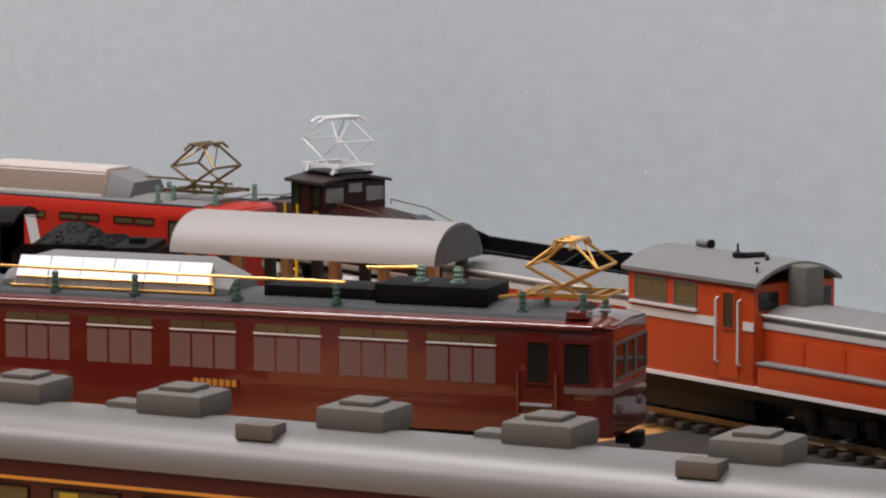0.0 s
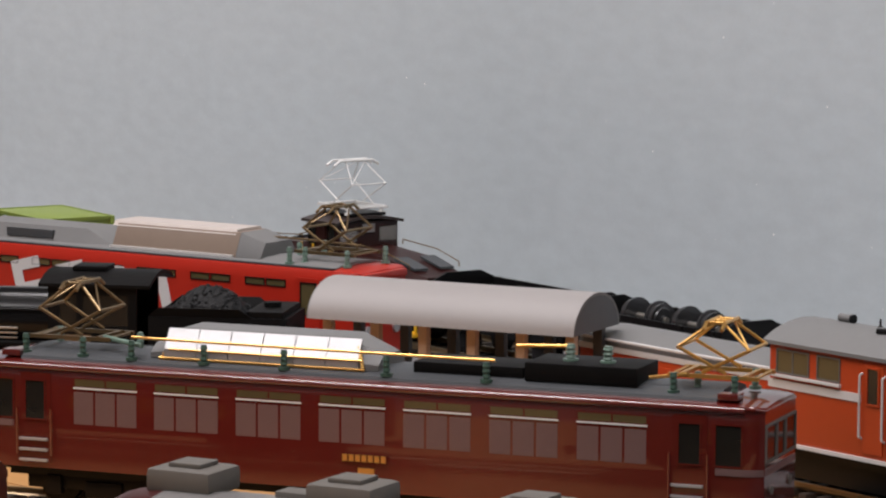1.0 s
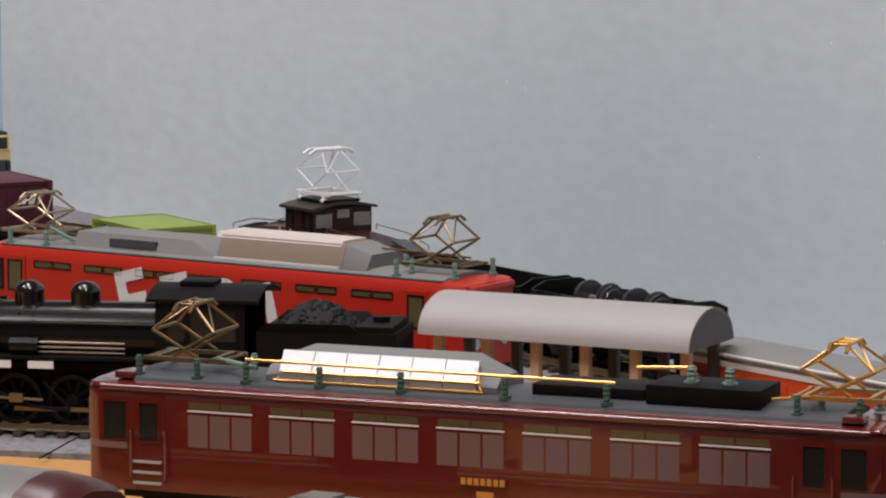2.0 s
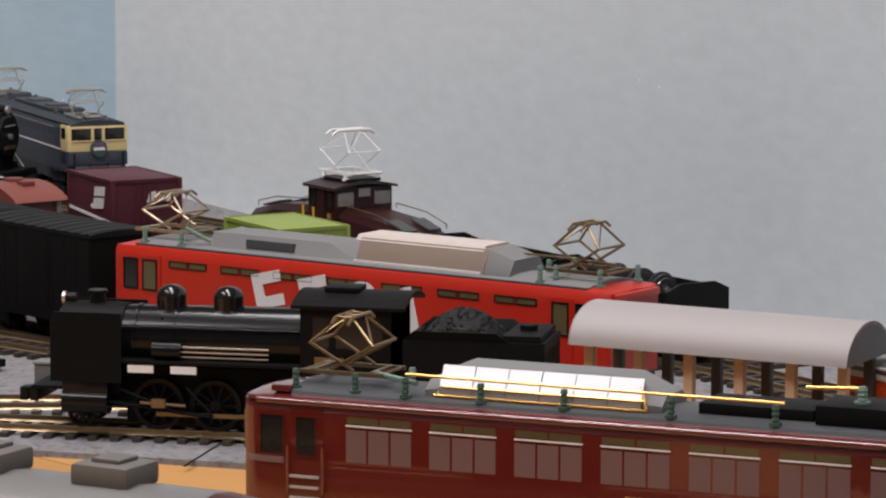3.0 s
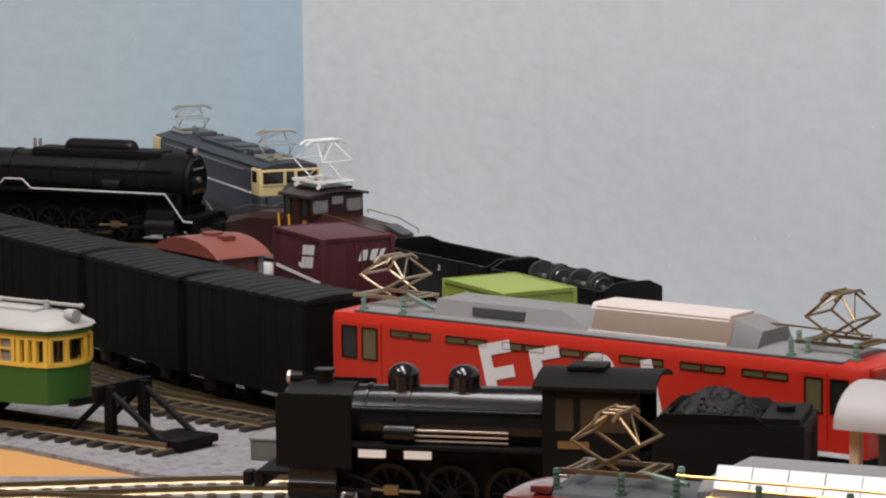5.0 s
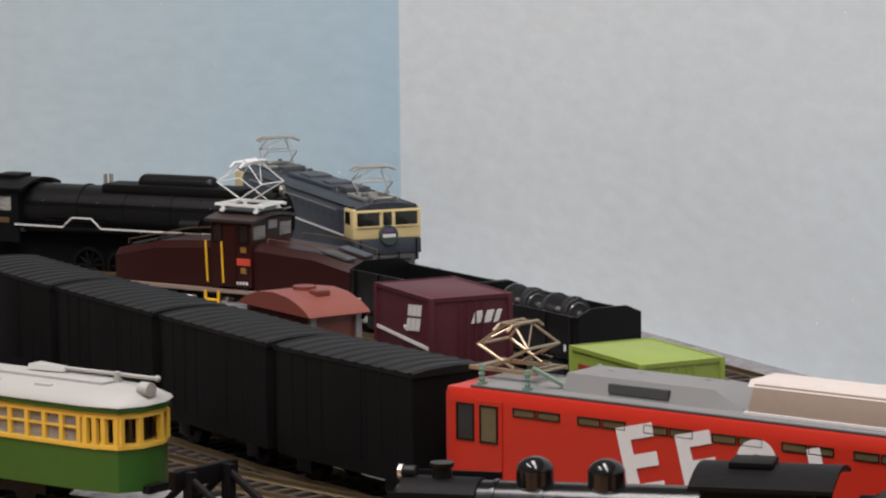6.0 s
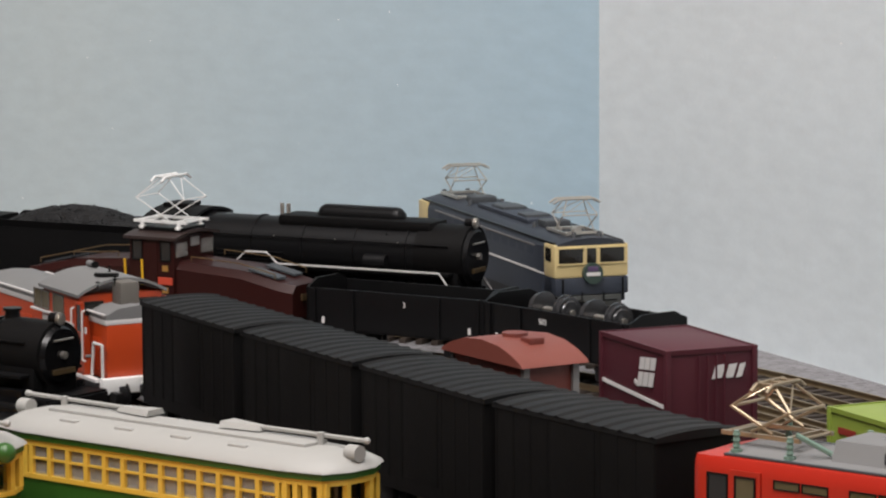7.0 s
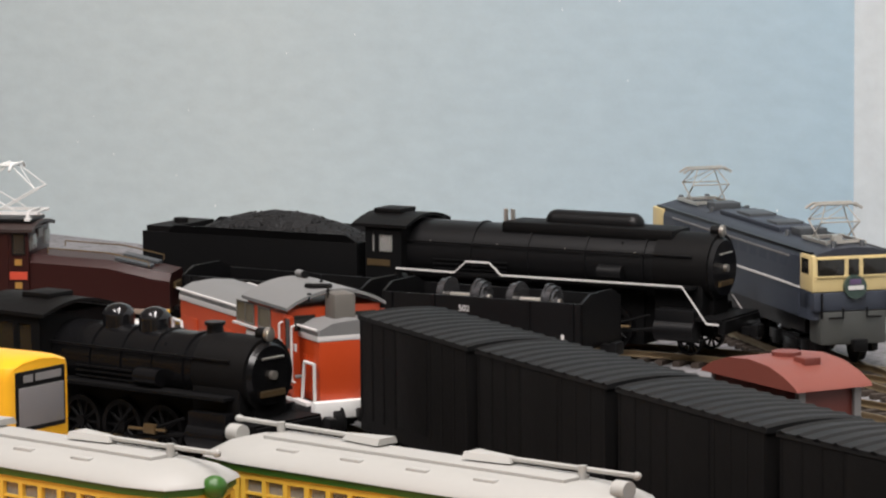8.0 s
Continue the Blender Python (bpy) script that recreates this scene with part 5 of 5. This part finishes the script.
# ---- yellow railcar ----
def railcar():
    t = thing("railcar", "bright yellow diesel railcar with a dark windscreen surround", "railcar", place(-0.5588, 0.4866, 8.0))
    bm = B()
    loft(bm, shell(14.5, 190, 12, 37, 41, 43.5, 2.5, 1.0))
    part("body", bm, RCYELLOW, t)
    for d in (-1, 1):
        bm = B()
        box(bm, d * 94.2 - 1.2, d * 94.2 + 1.2, -11.5, 11.5, 21, 39.5, 0.8)
        f = part("windscreen_surround", bm, BLACK, t, "black windscreen surround")
        bm = B()
        box(bm, d * 95.4 - 0.4, d * 95.4 + 0.4, -10.2, 10.2, 22.5, 34.5, 0.2)
        part("windscreen", bm, mat("grey_windscreen", (0.20, 0.19, 0.19), 0.15, vary=0.15, grain=60, bump=0), f)
        bm = B()
        box(bm, d * 95.4 - 0.4, d * 95.4 + 0.4, -8, -4, 36, 38.2)
        box(bm, d * 95.4 - 0.4, d * 95.4 + 0.4, -2.5, 9, 36, 38.2)
        part("destination_blind", bm, LIGHTGREY, f, "pale destination blind")
        coupler(t, d * 95, d)
        bogie(t, d * 62, 26, 5.5)
    for s in (-1, 1):
        for k in range(10):
            pane(t, -80 + k * 16, -68 + k * 16, 26, 35, s * 14.5, GLASS_D, RCYELLOW)
    bm = B()
    box(bm, -88, 88, -12, 12, 8, 12)
    part("underframe", bm, BLACK, t)


railcar()


# ---- passenger coaches with grey roofs and ventilators ----
COACHROOF = mat("coach_roof_grey", (0.155, 0.15, 0.146), 0.38, vary=0.07)
COACHRED = mat("dark_grape_coach_paint", (0.05, 0.0075, 0.007), 0.35, vary=0.1)


def coach(label, m, L=245.0, vents=()):
    t = thing("passenger_coach", label, "coach", m, "maroon passenger coaches")
    bm = B()
    box(bm, -L / 2, L / 2, -17.5, 17.5, 12, 34.5, 0.8)
    part("body", bm, COACHRED, t)
    sec = lambda k, dz: [(-18 * k, 34), (-18 * k, 35.6), (-17.2 * k, 38.6 - dz * 0.5), (-14.6 * k, 41.6 - dz * 0.8), (-8 * k, 44.0 - dz), (0, 45.0 - dz), (8 * k, 44.0 - dz), (14.6 * k, 41.6 - dz * 0.8), (17.2 * k, 38.6 - dz * 0.5), (18 * k, 35.6), (18 * k, 34)]
    bm = B()
    loft(bm, [[(x, y, z) for y, z in sec(1, 0)] for x in (-L / 2 + 14, L / 2 - 14)])
    r = part("roof", bm, COACHROOF, t, "pale grey arched roof")
    for d in (-1, 1):
        bm = B()
        loft(bm, [[(d * x, y, z) for y, z in sec(k, dz)] for x, k, dz in ((L / 2 - 14, 0.999, 0.02), (L / 2 - 6, 0.99, 0.8), (L / 2 - 2, 0.97, 2.0), (L / 2 + 0.5, 0.93, 4.0))])
        part("roof_end", bm, COACHRED, t, "maroon rounded roof end")
    for x, y, big in vents:
        bm = B()
        if big:
            box(bm, x - 9, x + 9, y - 8, y + 8, 43.6, 50.0, 1.8)
            box(bm, x - 4.5, x + 4.5, y - 4.5, y + 4.5, 49.8, 51.2, 0.5)
        else:
            box(bm, x - 5, x + 5, y - 3.5, y + 3.5, 42.5, 46.4, 0.6)
        part("ventilator", bm, VENTGREY, r, "grey-brown roof ventilator")
    for s in (-1, 1):
        bm = B()
        box(bm, -L / 2 + 2, L / 2 - 2, *sorted((s * 17.5, s * 17.9)), 29.2, 30.0)
        part("gold_line", bm, GOLD, t, "thin gold line")
        for k in range(int((L - 20) / 25)):
            pane(t, -L / 2 + 14 + k * 25, -L / 2 + 32 + k * 25, 18.5, 27.5, s * 17.5, GLASS_O, BLACK)
            bm = B()
            box(bm, -L / 2 + 16 + k * 25, -L / 2 + 21 + k * 25, *sorted((s * 17.6, s * 17.95)), 19, 27)
            part("curtain", bm, mat_curtain, t, "yellow curtain")
    bm = B()
    box(bm, -L / 2 + 4, L / 2 - 4, -14, 14, 8.5, 12)
    part("underframe", bm, BLACK, t)
    for d in (-1, 1):
        bogie(t, d * L * 0.36, 28, 5.5)
        coupler(t, d * L / 2, d)


mat_curtain = mat("yellow_curtain", (0.42, 0.30, 0.02), 0.7)
V = [(-104, 2, True), (-78, 7, False), (-60, 2, True), (-43, -8, False), (-12, 2, True), (19, 7, False), (35, 2, True), (66, -8, False), (85, 2, True)]
coach("maroon passenger coach with a pale grey roof and box ventilators", place(0.4759, 0.1347, 5.8) @ Matrix.Diagonal((1.017, 1, 1, 1)), 330, [(x - (43.5 if big else 40 if y > 0 else 31.5), y + (3 if big else -2), big) for x, y, big in V] + [(84.5, 5, True), (130, 5, True)])
coach("maroon passenger coach with a pale grey roof standing behind another", place(0.1207, 0.1261, 5.8), 245, [(-100, 2, True), (-54, 2, True), (-7, 2, True), (36, 2, True), (76, 2, True)])


# ---- red oxide covered wagon ----
def covered_hopper():
    t = thing("covered_wagon", "red oxide covered wagon with a low curved roof", "wagon", place(-0.3000, 0.6522, -18.4, 0.0015))
    bm = B()
    box(bm, -22, 22, -11, 11, 10, 33.5, 0.6)
    part("body", bm, REDOX, t)
    bm = B()
    arcx = [(-26, 33.0), (-25, 34.2), (-19, 36.8), (-11, 39.0), (0, 39.9), (11, 39.0), (19, 36.8), (25, 34.2), (26, 33.0)]
    loft(bm, [[(x, y, z - abs(y) * 0.0) for x, z in arcx] for y in (-13.5, 13.5)])
    r = part("roof", bm, mat("red_oxide_roof_paint", (0.19, 0.050, 0.036), 0.5, vary=0.1), t, "curved red oxide roof")
    bm = B()
    cyl(bm, (-1, 1, 39.2), (-1, 1, 41.0), 4.5, seg=18)
    part("hatch", bm, REDOX, r)
    bm = B()
    box(bm, 7, 13, -2, 4, 38.4, 40.7, 0.4)
    part("roof_box", bm, REDOX, r)
    for d in (-1, 1):
        wheelset(t, d * 15, 5)
        coupler(t, d * 22, d)
        for s in (-1, 1):
            bm = B()
            box(bm, d * 22.5 - 1, d * 22.5 + 1, s * 10 - 1.2, s * 10 + 1.2, 8, 33)
            part("end_post", bm, LIGHTGREY, t)
    bm = B()
    box(bm, -22, 22, -10, 10, 7, 10)
    part("underframe", bm, BLACK, t)


covered_hopper()


# ---- buffer stop ----
def buffer_stop():
    t = thing("buffer_stop", "black track-end buffer stop with braced posts", "buffer stop", place(-0.1750, 0.4588, -1.0))
    for s in (-1, 1):
        bm = B()
        box(bm, -3, 1, s * 9 - 1.5, s * 9 + 1.5, -2.5, 17, 0.4)
        part("post", bm, MATTBLACK, t)
        for d, e in ((-1, -20), (1, 24)):
            bm = B()
            rods(bm, [(-1, s * 9, 15), (e, s * 9, -0.5)], 1.3, 8)
            part("brace", bm, MATTBLACK, t)
    bm = B()
    box(bm, -5, -2, -15, 15, 11.5, 17.5, 0.5)
    part("cross_beam", bm, MATTBLACK, t)
    bm = B()
    box(bm, 14, 34, -11, 11, -2.6, 0.4, 0.5)
    part("foot_plate", bm, MATTBLACK, t)


buffer_stop()
box_ = thing("switch_box", "small weathered grey box beside the track", "switch box", place(-0.1087, 0.4597, 20.0))
bm = B()
box(bm, -6, 6, -4, 4, GROUND, 3.2, 0.4)
part("housing", bm, VENTGREY, box_)
bm = B()
box(bm, -6.5, 6.5, -4.5, 4.5, 3.2, 4.2, 0.3)
part("lid", bm, LIGHTGREY, box_)


# ---- moving goods train ----
def steeple_cab():
    t = thing("steeple_cab_locomotive", "dark brown steeple-cab electric locomotive with a raised white pantograph", "locomotive", Matrix.Identity(4))
    bm = B()
    box(bm, -11, 11, -15, 15, 14, 43.5, 0.8)
    c = part("cab", bm, BROWN, t)
    arc = [(-16.5 + 3.3 * k, 43.2 + 2.6 * math.sin(math.pi * (0.05 + 0.9 * k / 10))) for k in range(11)]
    bm = B()
    loft(bm, [[(x, y, z) for y, z in arc] + [(x, y, z - 1.2) for y, z in arc[::-1]] for x in (-13, 13)])
    r = part("cab_roof", bm, mat("cab_roof_brown_black", (0.03, 0.018, 0.016), 0.45), t)
    bm = B()
    box(bm, -11, 11, -9, 9, 45.4, 46.8, 0.4)
    part("pantograph_deck", bm, BLACK, r)
    for d in (-1, 1):
        sec = lambda w, z: [(-w, 13), (-w, z - 3), (-w + 3, z), (w - 3, z), (w, z - 3), (w, 13)]
        bm = B()
        loft(bm, [[(d * x, y, zz) for y, zz in sec(w, z)] for x, w, z in ((11, 13.5, 33.5), (42, 13.5, 31.5), (60, 13.0, 27.5), (66, 11.5, 26.5))])
        h = part("hood", bm, BROWN, t)
        for s in (-1, 1):
            bm = B()
            loft(bm, [[(d * 44, s * 3, 31.6), (d * 44, s * 10, 31.6), (d * 58, s * 9.5, 28.5), (d * 58, s * 3, 28.5)], [(d * 44, s * 3, 32.4), (d * 44, s * 10, 32.4), (d * 58, s * 9.5, 29.3), (d * 58, s * 3, 29.3)]])
            part("hatch", bm, DARKROOF, h)
            bm = B()
            rods(bm, [(d * 18, s * 12.5, 34), (d * 18, s * 12.5, 36), (d * 42, s * 12.5, 34.5), (d * 58, s * 12, 31), (d * 58, s * 12, 29)], 0.25)
            part("handrail", bm, BRONZE, h)
            bm = B()
            rods(bm, [(d * 66, s * 14.5, 13), (d * 66, s * 14.5, 5), (d * 60, s * 14.5, 5)], 0.7)
            box(bm, *sorted((d * 59, d * 67)), s * 14.5 - 2, s * 14.5 + 2, 3.6, 4.8)
            part("end_step", bm, HAZARD, t, "yellow end step")
            pane(t, d * 7 - 2.2, d * 7 + 2.2, 34, 41.5, s * 15, GLASS_D, BLACK)
        for k in (-1, 1):
            bm = B()
            box(bm, d * 11 - 0.6, d * 11 + 0.6, k * 9.5 - 4, k * 9.5 + 4, 35.2, 41, 0.2)
            part("end_window", bm, GLASS_C, c)
        bm = B()
        box(bm, d * 11.5 - 0.3, d * 11.5 + 0.3, -3, 3, 39, 42.5)
        part("number_box", bm, LIGHTGREY, c)
        bm = B()
        box(bm, d * 66.4 - 0.4, d * 66.4 + 0.4, -5, 5, 20, 22.5)
        part("number_plate", bm, BRONZE, h, "small dull plate")
        coupler(t, d * 67, d)
        bm = B()
        for s in (-1, 1):
            box(bm, *sorted((d * 22, d * 56)), s * 12 - 1.4, s * 12 + 1.4, 5, 9, 0.5)
            for x in (27, 39, 51):
                box(bm, d * x - 3.5, d * x + 3.5, s * 13.2 - 1.6, s * 13.2 + 1.6, 3, 8.5, 0.8)
        b = part("bogie", bm, WHITEMETAL, t, "off-white painted bogie frame")
        for x in (29, 49):
            wheelset(b, d * x, 5.5)
    for s in (-1, 1):
        bm = B()
        for x in (-12, -3.5):
            rods(bm, [(x, s * 16, 16), (x, s * 17, 34)], 0.5)
        part("handrail", bm, HAZARD, t, "yellow cab handrail")
        bm = B()
        box(bm, -3, 3, *sorted((s * 14.8, s * 15.4)), 15, 42)
        dr = part("cab_door", bm, BROWN, t)
        bm = B()
        box(bm, 3.4, 10.4, *sorted((s * 14.9, s * 15.5)), 24, 27)
        part("red_plate", bm, mat("red_plate_paint", (0.5, 0.06, 0.03), 0.4), t, "red number plate")
        bm = B()
        for z in (20.5, 29.5):
            box(bm, 5.5, 8.3, *sorted((s * 14.9, s * 15.5)), z, z + 2.4)
        part("badge", bm, GOLD, t)
        bm = B()
        for k in range(5):
            box(bm, 1 + k * 1.7, 2.1 + k * 1.7, *sorted((s * 14.9, s * 15.2)), 15.6, 16.8)
        part("marking_bar", bm, WHITE, t)
        bm = B()
        box(bm, -66, 66, *sorted((s * 11, s * 14.5)), 11.2, 13, 0.2)
        part("sole_bar", bm, TAN, t, "tan sole bar")
        bm = B()
        rods(bm, [(-14, s * 15, 12), (-14, s * 15, 4), (-7, s * 15, 4), (-7, s * 15, 12)], 0.7)
        rods(bm, [(-14, s * 15, 8), (-7, s * 15, 8)], 0.6)
        part("cab_step", bm, HAZARD, t, "yellow cab step")
        for x in (-9, 9):
            insulator(t, x, s * 8, 46.2, 3.0, WHITEMETAL, 1.1)
    bm = B()
    box(bm, -62, 62, -11, 11, 9, 13)
    part("underframe", bm, BLACK, t)
    pantograph(t, 0, 48.4, WHITEMETAL, 0.82, 34, wide=22, thick=0.52)
    return t


def gondola(label, number, loaded):
    t = thing("gondola_wagon", label, "wagon", Matrix.Identity(4), "wagons of the moving train")
    L, w, z0, z1 = 42, 15.0, 10, 27
    bm = B()
    for s in (-1, 1):
        box(bm, -L, L, *sorted((s * w, s * (w - 1))), z0, z1, 0.1)
    box(bm, -L, L, -w, w, z0, z0 + 1.2)
    b = part("body", bm, BLACK, t)
    for d in (-1, 1):
        bm = B()
        loft(bm, [[(x, y, z) for y, z in ((-w, z0), (-w, z1), (-w * 0.55, z1 + 3), (w * 0.55, z1 + 3), (w, z1), (w, z0))] for x in (d * L, d * (L - 1))])
        part("end_wall", bm, BLACK, t)
        wheelset(t, d * 26, 5)
        bm = B()
        for s in (-1, 1):
            box(bm, d * 26 - 5, d * 26 + 5, s * 12.5 - 1, s * 12.5 + 1, 3, 9, 0.5)
        part("axle_guard", bm, BLACK, t)
        coupler(t, d * L, d)
        bm = B()
        box(bm, d * 34 - 0.6, d * 34 + 0.6, -w - 0.4, -w, 13, 15.5)
        part("marking_bar", bm, WHITE, t)
    for s in (-1, 1):
        for x in (-38, -20, 20, 38):
            bm = B()
            box(bm, x - 0.7, x + 0.7, *sorted((s * w, s * (w + 0.8))), z0, z1)
            part("side_stake", bm, BLACK, b)
    lettering("number", number, 3.2, WHITE, t, mm(-7 if loaded else 4, -w - 0.12, 21.6, 90, 0, 0), 0, 0.08, "small white wagon number")
    if loaded:
        for x in (-13.5, 16.0):
            bm = B()
            cyl(bm, (x - 11, -3, 25.5), (x + 11, -3, 25.5), 1.1, seg=12)
            wh = part("wheelset_load", bm, NICKEL, t, "loose wheelset with bright axle lying in the wagon")
            for s in (-1, 1):
                bm = B()
                cyl(bm, (x + s * 6.6, -3, 25.5), (x + s * 9.0, -3, 25.5), 5.9, seg=28)
                cyl(bm, (x + s * 5.8, -3, 25.5), (x + s * 6.6, -3, 25.5), 6.7, seg=28)
                cyl(bm, (x + s * 9.0, -3, 25.5), (x + s * 9.4, -3, 25.5), 4.6, 4.2, seg=28)
                cyl(bm, (x + s * 9.4, -3, 25.5), (x + s * 10.0, -3, 25.5), 2.0, seg=16)
                part("wheel_disc", bm, STEEL, wh)
        bm = B()
        box(bm, -L + 2, L - 2, -13, 13, 11.2, 18.2)
        part("load_cradle", bm, MATTBLACK, t)
    return t


train_loco = steeple_cab()
wagon_a = gondola("black open gondola wagon running empty behind the locomotive", "3", False)
wagon_b = gondola("black open gondola wagon loaded with loose wheelsets", "502", True)


# ---- tracks ----
TRAIN_LINE = [(0.4531, 0.4834), (0.2848, 0.5473), (0.0791, 0.6255), (-0.1239, 0.7044), (-0.2975, 0.7698), (-0.3723, 0.7946), (-0.4531, 0.8014), (-0.5122, 0.7885), (-0.5854, 0.7729), (-0.6656, 0.758), (-0.7376, 0.7177), (-0.8167, 0.6613), (-0.903, 0.5849)]
track([(-0.3375, 0.2488), (-0.045, 0.3787), (0.0464, 0.4193), (0.1286, 0.4559)], "model track with bright rails under the glossy tender engine")
track([(-0.2022, 0.2912), (-0.1308, 0.3588), (-0.078, 0.4082), (-0.0034, 0.4581)], "short connecting model track between two lines")
track([(-0.115, 0.518), (0.25, 0.518)], "straight model track under the red locomotive")
track([(0.1256, 0.2785), (0.2555, 0.3067), (0.4021, 0.3385)], "straight model track under the maroon locomotive")
track([(-0.7008, 0.7296), (-0.496, 0.6491), (-0.4009, 0.6137), (-0.2437, 0.5551), (-0.165, 0.5303), (-0.1206, 0.5185)], "model track under the black boxcars")
track([(-0.589, 0.9604), (-0.5089, 0.9112), (-0.4237, 0.8588), (-0.3237, 0.8108), (-0.2037, 0.7588)], "model track under the blue locomotive")
track([(-0.7726, 0.7931), (-0.5777, 0.838), (-0.4803, 0.8604), (-0.3803, 0.8564), (-0.2803, 0.8254), (-0.1203, 0.7554), (0.0997, 0.6554)], "model track passing close before the backdrop")
track([(-0.609, 0.4497), (-0.263, 0.4537), (-0.145, 0.4538)], "siding track ending at the buffer stop")
track([(-0.7526, 0.5608), (-0.4426, 0.5828), (-0.3403, 0.5489), (-0.238, 0.5212), (-0.1451, 0.5084)], "model track under the black tender engine")
track([(-0.418, 0.6902), (-0.3, 0.6522), (-0.1974, 0.6074), (-0.0913, 0.5815), (-0.0333, 0.5565)], "model track under the container wagons")
track([(0.2251, 0.483), (0.3526, 0.4384), (0.5131, 0.3824)], "model track under the orange diesel")
track([(-0.0017, 0.0864), (0.2769, 0.1146), (0.645, 0.1517)], "model track under the maroon coaches")
track(TRAIN_LINE, "model track on which the goods train runs")


def motions():
    """The goods train runs to the left along its track: locomotive, then two wagons."""
    line = [Vector((x, y, 0)) for x, y in TRAIN_LINE]
    dense = []
    for i in range(len(line) - 1):
        p0, p1, p2, p3 = line[max(i - 1, 0)], line[i], line[i + 1], line[min(i + 2, len(line) - 1)]
        for k in range(40):
            u = k / 40
            dense.append(0.5 * ((2 * p1) + (p2 - p0) * u + (2 * p0 - 5 * p1 + 4 * p2 - p3) * u * u + (3 * p1 - p0 - 3 * p2 + p3) * u ** 3))
    dense.append(line[-1])
    run = [0.0]
    for a, b_ in zip(dense, dense[1:]):
        run.append(run[-1] + (b_ - a).length)

    def spot(s):
        i = min(max(int(np.searchsorted(run, s)) - 1, 0), len(run) - 2)
        u = (s - run[i]) / (run[i + 1] - run[i])
        return dense[i].lerp(dense[i + 1], u)

    def along(x):
        i = min(range(len(dense)), key=lambda k: abs(dense[k].x - x))
        return run[i]

    # seconds and the locomotive's place along x
    TIMES = [(0.0, 0.0791), (0.5, 0.0434), (1.0, 0.0063), (2.5, -0.1239), (3.0, -0.1644), (3.5, -0.2073), (4.0, -0.2534), (4.5, -0.2975), (6.0, -0.4531), (6.5, -0.5122), (7.0, -0.5824), (7.5, -0.6616), (8.0, -0.7316)]
    # the couplings close up a little as the train slows into the curve
    slack = lambda t: float(np.interp(t, (0.0, 3.0, 4.5, 6.0, 7.0, 8.0), (0.0, 0.0, 0.006, 0.011, 0.006, -0.002)))
    for ob, back, half in ((train_loco, 0.0, 0.04), (wagon_a, 0.119, 0.026), (wagon_b, 0.210, 0.026)):
        rows = []
        for t, x in TIMES:
            s = along(x) - back + slack(t) * back / 0.210
            front, rear = spot(s + half), spot(s - half)
            mid, d = (front + rear) / 2, rear - front
            rows.append((t, pose(mid.x, mid.y, 0, 0, 0, math.degrees(math.atan2(d.y, d.x)))))
        walk(ob, rows)


motions()
